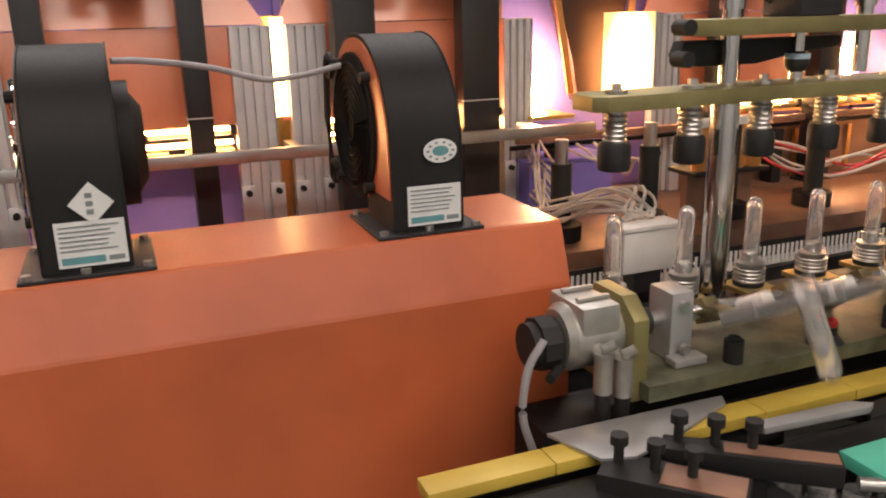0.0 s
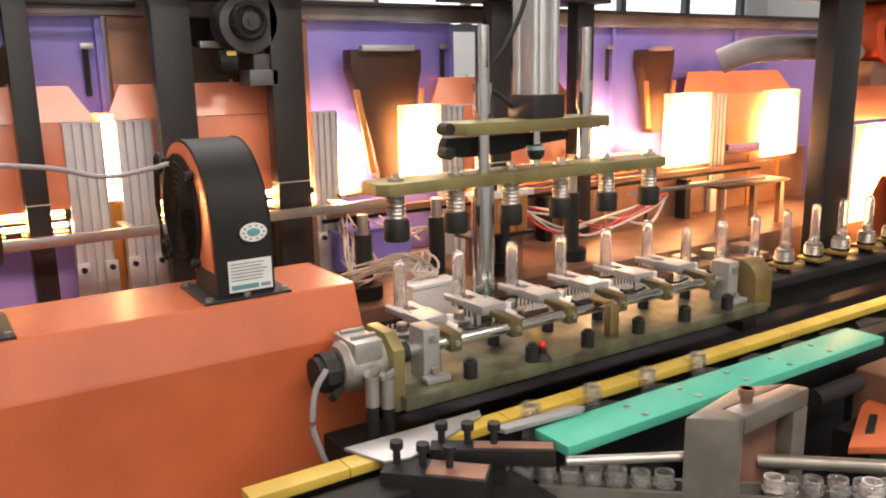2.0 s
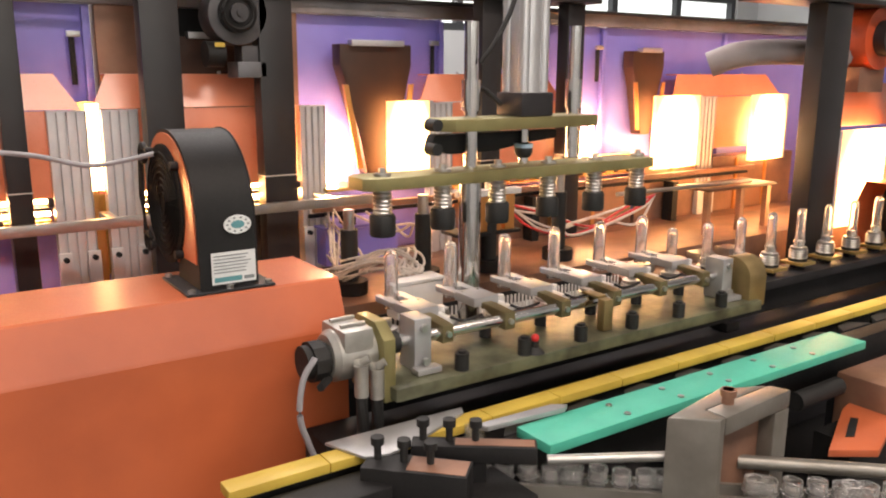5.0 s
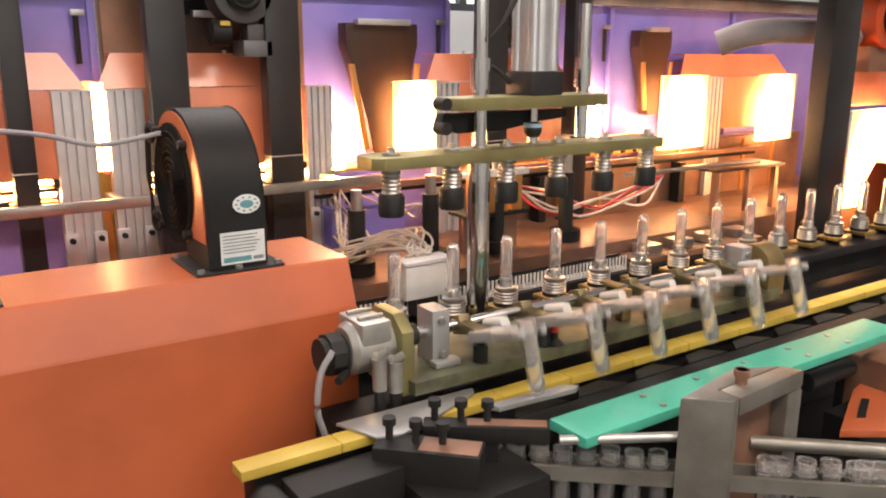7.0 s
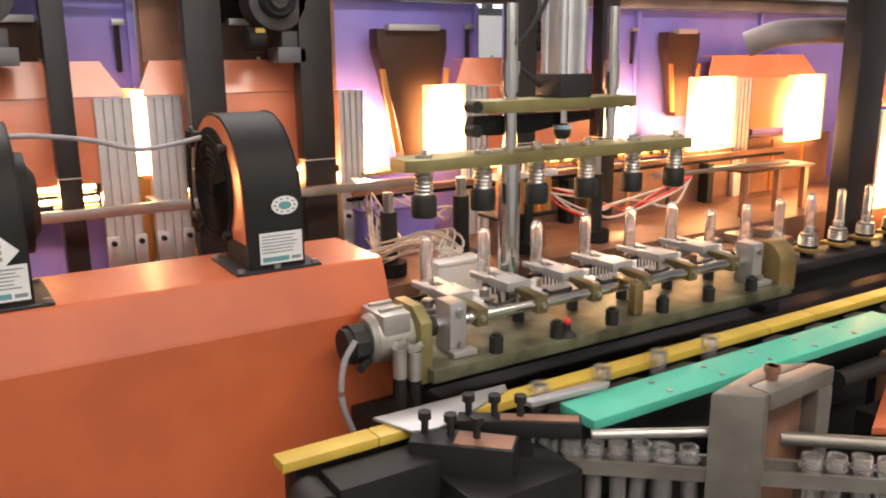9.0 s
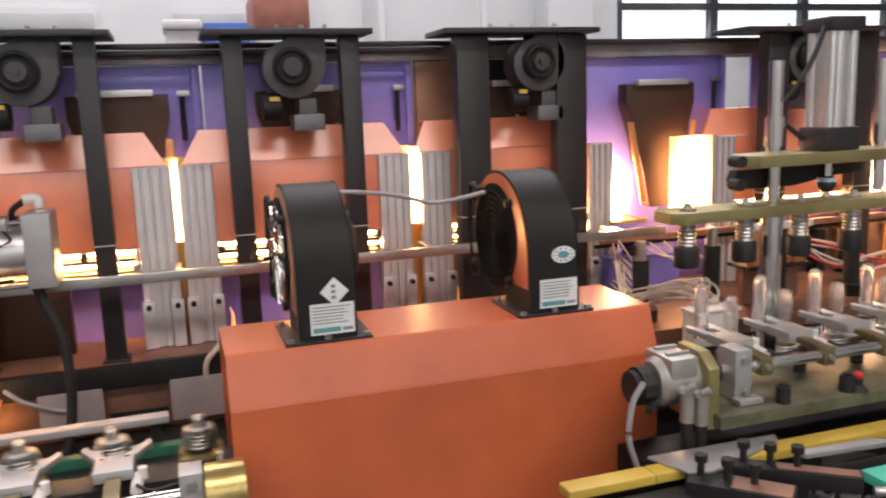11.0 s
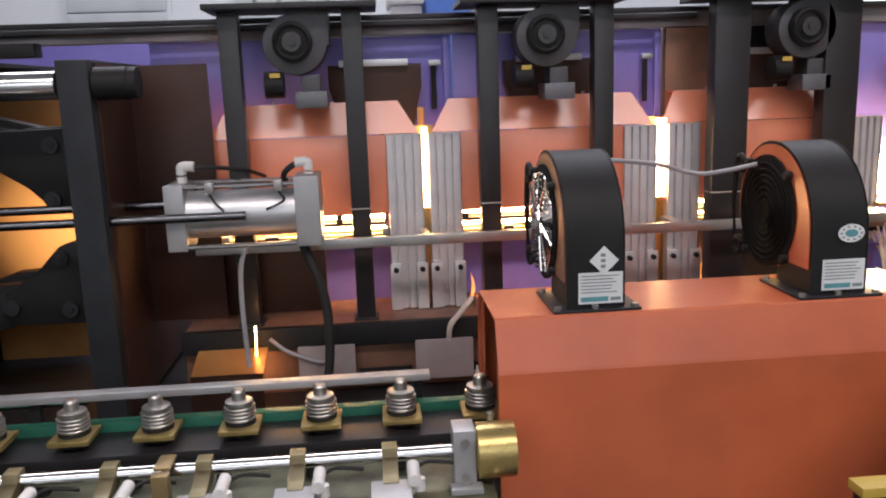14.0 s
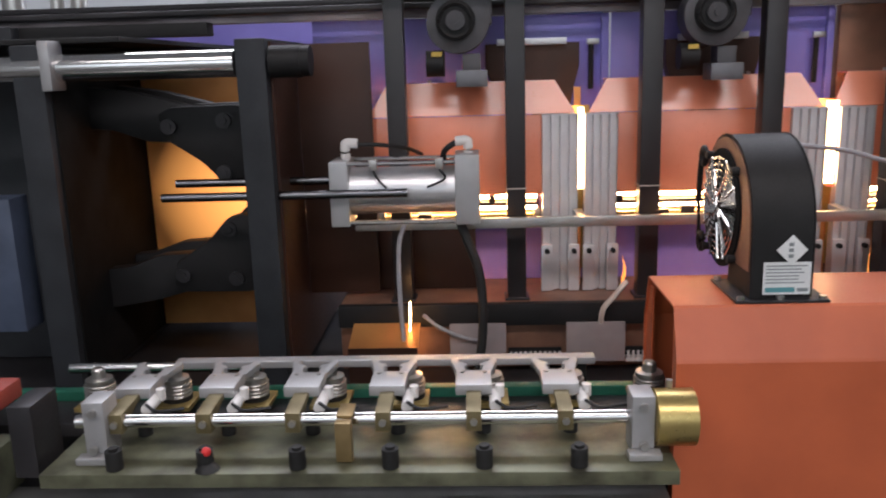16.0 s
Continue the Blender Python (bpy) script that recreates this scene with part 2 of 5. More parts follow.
def thing(name, at, label, category, group="", kind=""):
    """An empty at the base of a thing; its parts are built in world places."""
    ob = new(name)
    ob.location = at
    ob.empty_display_size = 0.05
    BASE[ob.name] = Vector(at)
    return tagged(ob, label, category, group, kind)


def part(name, bm, mat, parent, label="", smooth=True):
    """One mesh under a thing or a part, built in world places."""
    o = BASE[parent.name]
    bmesh.ops.translate(bm, verts=list(bm.verts), vec=-o)
    ob = new(name, finish(name, bm, mat, smooth))
    ob.parent = parent
    BASE[ob.name] = o
    return tagged(ob, label)


def solo(name, bm, mat, label, category, kind="", smooth=True):
    """A thing of one mesh."""
    ob = new(name, finish(name, bm, mat, smooth))
    BASE[ob.name] = Vector((0, 0, 0))
    return tagged(ob, label, category, kind=kind)


def setting(name, bm, mat, label=""):
    return solo(name, bm, mat, label, "", "structure", False)


# ---- hall ----
setting("floor", box(bmnew(), -7, 9, -5, 7, -0.1, 0), FLOOR, "grey painted factory floor")
# Roof and openings are out of view; the back opening is added for light.
roof = box(bmnew(), -7, 9, -5, -2.3, 5.2, 5.3)
for x0, x1, y0, y1 in ((-7, 9, -1.5, 3.9), (-7, 9, 5.1, 7), (-7, -3.6, -2.3, -1.5), (4.4, 9, -2.3, -1.5), (-7, -3.6, 3.9, 5.1), (4.4, 9, 3.9, 5.1)):
    box(roof, x0, x1, y0, y1, 5.2, 5.3)
setting("ceiling", roof, CEIL, "pale sheet roof with two long skylights, out of view")
setting("wall_west", box(bmnew(), -7.15, -7, -5, 7, 0, 5.2), WALL, "white painted wall")
setting("wall_east", box(bmnew(), 9, 9.15, -5, 7, 0, 5.2), WALL, "white painted wall")


def wall_with_openings(name, y0, y1, openings):
    """A wall along x with window openings (x0, x1, z0, z1), all of one height."""
    bm = bmnew()
    z0, z1 = openings[0][2], openings[0][3]
    box(bm, -7, 9, y0, y1, 0, z0)
    box(bm, -7, 9, y0, y1, z1, 5.2)
    x = -7
    for a, b, _, _ in openings:
        box(bm, x, a, y0, y1, z0, z1)
        x = b
    box(bm, x, 9, y0, y1, z0, z1)
    setting(name, bm, WALL, "white painted wall with window openings")


def hall_window(name, x0, x1, y, z0, z1, cols, rows):
    w = thing(name, ((x0 + x1) / 2, y, z0), "dark framed factory window with bright panes", "window", kind="structure")
    bm = bmnew()
    for a in (x0, x1 - 0.07):
        box(bm, a, a + 0.07, y - 0.05, y + 0.03, z0, z1)
    for a in (z0, z1 - 0.07):
        box(bm, x0 + 0.07, x1 - 0.07, y - 0.05, y + 0.03, a, a + 0.07)
    part("window_frame", bm, MUNTIN, w)
    for i in range(1, cols):
        x = x0 + (x1 - x0) * i / cols
        part("mullion", box(bmnew(), x - 0.04, x + 0.04, y - 0.055, y + 0.02, z0 + 0.07, z1 - 0.07), MUNTIN, w)
    for i in range(1, rows):
        z = z0 + (z1 - z0) * i / rows
        part("glazing_bar", box(bmnew(), x0 + 0.07, x1 - 0.07, y - 0.045, y + 0.015, z - 0.03, z + 0.03), MUNTIN, w)
    for i in range(cols):
        for j in range(rows):
            xa, xb = x0 + (x1 - x0) * i / cols, x0 + (x1 - x0) * (i + 1) / cols
            za, zb = z0 + (z1 - z0) * j / rows, z0 + (z1 - z0) * (j + 1) / rows
            part("pane", box(bmnew(), xa + 0.005, xb - 0.005, y + 0.035, y + 0.045, za + 0.005, zb - 0.005), DAYPANE, w)


wall_with_openings("wall_north", 6.3, 6.5, [(3.5, 8.6, 2.0, 4.3)])
hall_window("window_1", 3.5, 8.6, 6.38, 2.0, 4.3, 5, 5)
# South window is never in view; it is added to hold the fill lamp.
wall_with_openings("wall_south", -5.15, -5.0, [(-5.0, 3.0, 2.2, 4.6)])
hall_window("added_south_window", -5.0, 3.0, -5.08, 2.2, 4.6, 7, 3)
for i, (a, b) in enumerate(((-2.6, -1.89), (-1.38, -0.75), (-0.2, 0.33))):
    sh = thing("shutter", ((a + b) / 2, 6.29, 1.2), "grey closed shutter on the white wall", "shutter", "wall shutters", "structure")
    part("frame", box(bmnew(), a - 0.03, b + 0.03, 6.275, 6.298, 1.2, 2.43), WALL, sh)
    for k in range(10):
        part("slat", box(bmnew(), a, b, 6.25, 6.272, 1.23 + k * 0.117, 1.23 + k * 0.117 + 0.108, 0.006), SHUTTER, sh)
for x in (0.95, 2.9):
    c = thing("wall_column", (x, 6.15, 0), "pale square column against the wall", "column", "wall columns", "structure")
    part("shaft", box(bmnew(), x - 0.2, x + 0.2, 6.0, 6.29, 0, 5.2, 0.01), WALL, c)
for x in (0.62, 1.28, 2.1):
    solo("wall_pipe", tube(bmnew(), [(x, 5.9, 0), (x, 5.9, 5.19)], 0.035, 10), WALL, "pale painted upright pipe before the wall", "pipe", "structure")
cr = thing("crate", (0.0, 5.2, 0), "blue and red crate stack with white box", "crate")
part("lower_crate", box(bmnew(), -0.05, 0.22, 5.0, 5.5, 0, 2.20, 0.02), material("blue_crate_plastic", (0.05, 0.13, 0.42), 0.5), cr)
part("box", box(bmnew(), -0.27, -0.07, 5.05, 5.45, 0, 2.16, 0.02), WHITEP, cr)
part("box_lid", box(bmnew(), -0.285, -0.06, 5.03, 5.47, 2.161, 2.22, 0.015), WHITEP, cr)
part("upper_crate", box(bmnew(), 0.25, 0.60, 5.05, 5.5, 2.16, 2.37, 0.02), material("brown_red_board", (0.35, 0.13, 0.09), 0.6), cr)
part("support", box(bmnew(), 0.25, 0.60, 5.06, 5.49, 0, 2.159, 0.02), WALL, cr)

# ---- machine bed ----
bed = thing("machine_bed", (0.4, 1.4, 0), "dark steel bed and table of the moulding machine", "machine bed")
part("frame", box(bmnew(), -2.0, 7.4, 1.16, 2.78, 0.02, 0.90, 0.01), SOOT, bed)
part("back_table", box(bmnew(), -0.92, 4.6, 1.84, 2.35, 0.90, 1.072, 0.004), RUST, bed, "heat-browned table plate")
part("middle_table", box(bmnew(), 0.62, 4.6, 1.52, 1.836, 0.902, 1.085, 0.004), RUST, bed, "heat-browned table plate")
part("edge_beam", box(bmnew(), -0.92, 0.615, 1.815, 1.838, 1.02, 1.078, 0.003), BLACK, bed)
for x in (-1.8, -0.4, 1.2, 2.8, 4.3):
    for y in (0.72, 2.2):
        part("leg", box(bmnew(), x - 0.05, x + 0.05, y - 0.05, y + 0.05, 0, 0.5 if y < 1 else 0.04, 0.005), SOOT, bed)
part("front_rail", box(bmnew(), -2.0, 4.6, 0.70, 0.80, 0.5, 0.60, 0.005), SOOT, bed)
part("skirt", box(bmnew(), -2.0, 4.6, 0.80, 1.155, 0.52, 0.58, 0.003), BLACK, bed)

# ---- front oven housing ----
HX0, HX1 = -0.23, 0.597
oven = thing("oven_housing", (0.18, 1.26, 0.9), "orange painted sheet-metal oven housing with sloped shoulder", "oven housing")


def folded(bm, line, x0, x1, t):
    """A folded sheet: a line of (y, z) points with thickness t inwards."""
    n = len(line)
    inner = []
    for i, (y, z) in enumerate(line):
        a, b = line[max(i - 1, 0)], line[min(i + 1, n - 1)]
        d = Vector((b[0] - a[0], b[1] - a[1])).normalized()
        inner.append((y + d.y * t, z - d.x * t))
    prism(bm, list(line) + inner[::-1], "x", x0, x1)
    return bm


ov = bmnew()
folded(ov, [(1.13, 0.70), (1.13, 1.172), (1.1315, 1.1775), (1.1615, 1.2595), (1.165, 1.263), (1.366, 1.263), (1.3695, 1.2595), (1.40, 1.177), (1.40, 0.92)], HX0, HX1, 0.003)
part("shell", ov, ORANGE, oven, smooth=False)
for x0, x1 in ((HX0 + 0.004, HX0 + 0.007), (HX1 - 0.007, HX1 - 0.004)):
    e = bmnew()
    prism(e, [(1.134, 0.7), (1.175, 0.7), (1.175, 1.244), (1.163, 1.244), (1.134, 1.172)], "x", x0, x1)
    prism(e, [(1.345, 0.92), (1.396, 0.92), (1.396, 1.172), (1.366, 1.244), (1.345, 1.244)], "x", x0, x1)
    part("end_plate", e, ORANGE, oven)
part("inner_back", box(bmnew(), HX0 + 0.01, HX1 - 0.01, 1.182, 1.186, 0.72, 1.24), BLACK, oven)
part("pedestal", box(bmnew(), HX0 + 0.01, HX1 - 0.01, 1.14, 1.155, 0.5, 0.70), SOOT, oven)

# ---- blowers on the housing ----


def scroll(cy, cz, grow=1.0):
    """The outline (y, z) of a snail casing with its outlet box downwards."""
    pts = []
    for k in range(27):
        a = radians(188 - k * 9.2)
        r = (0.135 - 0.015 * (radians(90) - a) / radians(141)) * grow
        if a > radians(90):
            r = (0.135 + 0.030 * ((a - radians(90)) / radians(98)) ** 1.2) * grow
        pts.append((cy + r * math.cos(a), cz + r * math.sin(a)))
    return pts


def bars(parent, x0, x1, y, z0, z1, rows, mat):
    """Unreadable print: plain bars."""
    h = (z1 - z0) / rows
    rng = random.Random(round(x0 * 1000) + rows)
    for k in range(rows):
        w = (x1 - x0) * rng.uniform(0.75, 1)
        part("print_bar", box(bmnew(), x0, x0 + w, y - 0.0008, y - 0.0003, z0 + k * h + h * 0.32, z0 + k * h + h * 0.62), mat, parent)


def blower(x0, guard, zoff=0.0):
    """A snail blower on a base plate: x0 is its inlet side."""
    x1, zb, cy, cz = x0 + 0.105, 1.2635, 1.345, 1.398
    t = thing("blower", (x0 + 0.05, 1.27, zb), "black snail blower with orange side plate on orange housing", "blower", "blowers on the housing")
    out = scroll(cy, cz)
    body = [(1.181, zb + 0.006)] + [(1.181, cz - 0.03)] + out[1:] + [(1.30, cz - 0.10), (1.30, zb + 0.006)]
    part("casing", prism(bmnew(), body, "x", x0 + 0.003, x1 - 0.003), BLACK, t)
    rim = bmnew()
    for xa in (x0 + 0.0005, x1 - 0.0025):
        prism(rim, [(1.1795, zb + 0.006)] + [(1.1795, cz - 0.03)] + scroll(cy, cz, 1.012)[1:] + [(1.3015, cz - 0.10), (1.3015, zb + 0.006)], "x", xa, xa + 0.002)
    part("seam", rim, BLACK, t)
    part("side_plate", prism(bmnew(), [(1.1865, zb + 0.05)] + [(1.1865, cz - 0.03)] + scroll(cy, cz, 0.965)[1:] + [(1.29, cz - 0.10), (1.29, zb + 0.05)], "x", x0 - 0.002, x0), ORANGE if not guard else RUST, t, "orange painted side plate")
    ring = bmnew()
    cyl(ring, (x0 - 0.006, cy, cz), (x0 - 0.002, cy, cz), 0.110, 40)
    part("inlet_ring", ring, MATTE, t)
    gr = bmnew()
    for k in range(7):
        r = 0.022 + k * 0.012
        tube(gr, [(x0 - 0.009, cy + r * math.cos(a), cz + r * math.sin(a)) for a in (j * math.tau / 28 for j in range(29))], 0.0022, 5)
    for k in range(4 if guard else 0):
        a = k * math.pi / 4 + 0.3
        tube(gr, [(x0 - 0.011, cy + 0.1 * math.cos(a), cz + 0.1 * math.sin(a)), (x0 - 0.011, cy - 0.1 * math.cos(a), cz - 0.1 * math.sin(a))], 0.002, 5)
    part("inlet_grille", gr, CHROME if guard else MATTE, t, "wire inlet grille")
    for a in (0.9, 2.4, 3.9, 5.4):
        b = bmnew()
        cyl(b, (x0 - 0.016, cy + 0.115 * math.cos(a), cz + 0.115 * math.sin(a)), (x0 - 0.001, cy + 0.115 * math.cos(a), cz + 0.115 * math.sin(a)), 0.008, 10)
        part("bolt", b, BLACK, t)
    for dz in (0.085, -0.085):
        lug = bmnew()
        tube(lug, [(x0 - 0.012, cy + 0.10 + 0.016 * math.cos(a), cz + dz + 0.016 * math.sin(a)) for a in (j * math.tau / 16 for j in range(17))], 0.006, 6)
        part("mounting_lug", lug, BLACK, t)
    strap = bmnew()
    tube(strap, [(x0 - 0.012, cy + 0.118, cz + 0.075), (x0 - 0.012, cy + 0.13, cz), (x0 - 0.012, cy + 0.118, cz - 0.075)], 0.006, 6)
    part("strap", strap, BLACK, t)
    motor = bmnew()
    cyl(motor, (x1, cy, cz), (x1 + 0.02, cy, cz), 0.085, 32)
    cyl(motor, (x1 + 0.02, cy, cz), (x1 + 0.034, cy, cz), 0.07, 32, 0.05)
    part("motor_cap", motor, BLACK, t)
    part("base_plate", box(bmnew(), x0 - 0.026, x1 + 0.026, 1.166, 1.318, zb, zb + 0.005, 0.0015), SOOT, t)
    for bx in (x0 - 0.016, x0 + 0.05, x1 + 0.016):
        for by in (1.174, 1.31):
            b = bmnew()
            cyl(b, (bx, by, zb + 0.005), (bx, by, zb + 0.011), 0.0065, 6)
            part("bolt", b, STEEL, t)
    zl = 1.276 + zoff
    lab = part("label", box(bmnew(), x0 + 0.021, x0 + 0.100, 1.1775, 1.1785, zl, zl + 0.056), LABEL, t, "white paper label with unreadable print")
    bars(lab, x0 + 0.025, x0 + 0.095, 1.1772, zl + 0.018, zl + 0.053, 6, INK)
    part("print_bar", box(bmnew(), x0 + 0.025, x0 + 0.074, 1.1765, 1.177, zl + 0.004, zl + 0.0125), TEALINK, lab)
    part("print_bar", box(bmnew(), x0 + 0.078, x0 + 0.096, 1.1765, 1.177, zl + 0.005, zl + 0.011), INK, lab)
    if guard:
        d, dx, dz = 0.026, x0 + 0.066, zl + 0.077
        st = part("diamond_sticker", prism(bmnew(), [(dx - d, dz), (dx, dz - d), (dx + d, dz), (dx, dz + d)], "y", 1.1755, 1.1765), LABEL, t, "white diamond sticker")
        for k in range(3):
            part("print_bar", box(bmnew(), dx - 0.006, dx + 0.002, 1.1747, 1.1753, dz - 0.013 + k * 0.010, dz - 0.007 + k * 0.010), INK, st)
        for k in range(12):
            a = k * math.tau / 12
            part("guard_wire", tube(bmnew(), [(x0 - 0.016, cy + 0.03 * math.cos(a), cz + 0.03 * math.sin(a)), (x0 - 0.016, cy + 0.095 * math.cos(a + 0.2), cz + 0.095 * math.sin(a + 0.2))], 0.002, 5), CHROME, t, "shiny guard wire")
    else:
        ovl = [(x0 + 0.070 + 0.0245 * math.cos(a), zl + 0.103 + 0.0165 * math.sin(a)) for a in (j * math.tau / 28 for j in range(28))]
        st = part("oval_sticker", prism(bmnew(), ovl, "y", 1.1755, 1.1765), LABEL, t, "oval grey sticker with unreadable print")
        ovi = [(x0 + 0.070 + 0.012 * math.cos(a), zl + 0.103 + 0.007 * math.sin(a)) for a in (j * math.tau / 20 for j in range(20))]
        part("print_oval", prism(bmnew(), ovi, "y", 1.1747, 1.1753), TEALINK, st)
        for k in range(10):
            a = k * math.tau / 10
            part("print_bar", box(bmnew(), x0 + 0.070 + 0.0185 * math.cos(a) - 0.002, x0 + 0.070 + 0.0185 * math.cos(a) + 0.002, 1.1747, 1.1753, zl + 0.1015 + 0.0118 * math.sin(a), zl + 0.1045 + 0.0118 * math.sin(a)), INK, st)
    return t


blower(-0.100, True)
blower(0.344, False)
solo("blower_cable", tube(bmnew(), spline([(0.009, 1.36, 1.508), (0.05, 1.372, 1.506), (0.14, 1.39, 1.492), (0.22, 1.40, 1.470), (0.28, 1.40, 1.474), (0.335, 1.38, 1.487)]), 0.0045, 8), CABLE, "grey power cable hanging between the two blowers", "cable")

# ---- back oven ----
rail = thing("chrome_rail", (0.1, 1.80, 1.28), "long square bright steel guide rail along the oven", "guide rail")
part("bar", box(bmnew(), -0.86, 1.05, 1.79, 1.81, 1.278, 1.303, 0.002), STEEL, rail)
for x in (-0.3, 0.35, 0.92):
    part("bracket", box(bmnew(), x - 0.012, x + 0.012, 1.812, 1.93, 1.284, 1.298, 0.002), STEEL, rail)


def post_pair(xa, xb, w, label="black square-tube oven post"):
    for x in (xa, xb):
        p = thing("oven_post", (x + w / 2, 1.895, 1.072), label, "post", "black oven posts")
        part("tube", box(bmnew(), x, x + w, 1.87, 1.92, 1.072, 1.850, 0.003), POST, p)
        part("foot", box(bmnew(), x - 0.008, x + w + 0.008, 1.862, 1.928, 1.0725, 1.079, 0.002), POST, p)
        wr = bmnew()
        box(wr, x - 0.001, x + w + 0.001, 1.869, 1.921, 1.362, 1.3645)
        part("wire_tie", wr, WIRE, p)


def snail_fan(x, y, z):
    t = thing("ceiling_fan_blower", (x, y, z - 0.15), "dark snail fan hanging under the top plate of two posts", "blower", "snail fans above the oven")
    pts = []
    for k in range(36):
        a = radians(100 + k * 10)
        r = 0.066 + 0.024 * k / 35
        pts.append((x + r * math.cos(a), z + r * math.sin(a)))
    part("casing", prism(bmnew(), pts, "y", y - 0.03, y + 0.05, 0.004), FANGREY, t)
    b = bmnew()
    cyl(b, (x, y - 0.045, z), (x, y - 0.031, z), 0.048, 32)
    part("inlet_ring", b, BLACK, t)
    b = bmnew()
    tube(b, [(x + 0.04 * math.cos(a), y - 0.047, z + 0.04 * math.sin(a)) for a in (j * math.tau / 28 for j in range(29))], 0.006, 6)
    part("inlet_lip", b, BLACK, t)
    b = bmnew()
    cyl(b, (x, y - 0.056, z), (x, y - 0.046, z), 0.023, 24)
    cyl(b, (x, y - 0.061, z), (x, y - 0.056, z), 0.009, 12)
    part("hub", b, FANGREY, t)
    part("outlet_throat", box(bmnew(), x + 0.028, x + 0.088, y - 0.028, y + 0.048, z - 0.01, z + 0.074, 0.003), FANGREY, t)
    part("outlet", box(bmnew(), x + 0.014, x + 0.06, y - 0.02, y + 0.04, z - 0.145, z - 0.078, 0.003), FANGREY, t)
    part("damper_box", box(bmnew(), x - 0.002, x + 0.076, y - 0.03, y + 0.05, z - 0.158, z - 0.118, 0.003), DAMPER, t)
    b = bmnew()
    cyl(b, (x - 0.075, y, z - 0.10), (x - 0.03, y, z - 0.10), 0.032, 20)
    part("motor", b, BLACK, t)
    part("tag", box(bmnew(), x - 0.06, x - 0.035, y - 0.034, y - 0.0325, z - 0.083, z - 0.072), YELLOW, t, "yellow tag")
    return t


for xa, xb, w, c0, c1, fx in ((-0.779, -0.484, 0.048, -0.805, -0.398, -0.603), (-0.152, 0.140, 0.05, -0.199, 0.215, 0.015), (0.452, 0.745, 0.092, 0.405, 0.852, 0.688), (1.455, 1.80, 0.075, 1.335, 1.90, 1.60)):
    post_pair(xa, xb, w)
    tp = thing("top_plate", ((c0 + c1) / 2, 1.9, 1.851), "black flat plate on two oven posts", "plate", "top plates")
    part("plate", box(bmnew(), c0, c1, 1.82, 2.0, 1.851, 1.865, 0.002), POST, tp)
    for k in range(4):
        b = bmnew()
        bx = c0 + (c1 - c0) * (0.3 + 0.14 * k)
        cyl(b, (bx, 1.85, 1.866), (bx, 1.85, 1.876), 0.006, 6)
        part("bolt", b, STEEL, tp)
    snail_fan(fx, 1.90, 1.776)

tb = thing("top_beam", (1.0, 2.07, 1.80), "long dark steel beam above the oven panels", "beam")
part("beam", box(bmnew(), -2.2, 4.5, 2.05, 2.10, 1.797, 1.846, 0.003), GREYBEAM, tb)
part("ledge", box(bmnew(), -2.2, 4.5, 2.02, 2.048, 1.835, 1.848, 0.002), SOOT, tb)
b = bmnew()
cyl(b, (-2.2, 2.0, 1.822), (0.45, 2.0, 1.822), 0.009, 10)
part("conduit", b, SOOT, tb)
for i, (a, b_) in enumerate(((-0.995, -0.2), (-0.195, 0.386), (0.94, 1.452), (1.56, 2.18), (2.19, 2.88), (2.89, 4.5))):
    pn = thing("back_sheet", ((a + b_) / 2, 2.09, 1.072), "violet-blue painted sheet panel behind the oven", "panel", "violet oven panels")
    part("sheet", box(bmnew(), a, b_, 2.085, 2.095, 1.073, 1.796, 0.002), PURPLE, pn)
    part("fold", box(bmnew(), b_ - 0.022, b_ - 0.004, 2.068, 2.084, 1.08, 1.79, 0.002), PURPLE, pn)
    lt = bmnew()
    cyl(lt, (b_ - 0.05, 2.066, 1.60), (b_ - 0.05, 2.066, 1.72), 0.007, 8)
    part("latch_rod", lt, BLACK, pn)
    part("latch", box(bmnew(), b_ - 0.062, b_ - 0.03, 2.055, 2.068, 1.715, 1.73, 0.002), STEEL, pn)
pst = thing("frame_post", (0.45, 2.07, 1.072), "brown-black upright frame post behind the oven", "post")
part("post", box(bmnew(), 0.392, 0.52, 2.06, 2.115, 1.073, 1.796, 0.003), RUST, pst)
part("dark_door", box(bmnew(), 0.53, 0.93, 2.08, 2.1, 1.073, 1.796, 0.002), BLACK, pst)
part("door_stile", box(bmnew(), 0.86, 0.935, 2.06, 2.079, 1.073, 1.796, 0.002), RUST, pst)


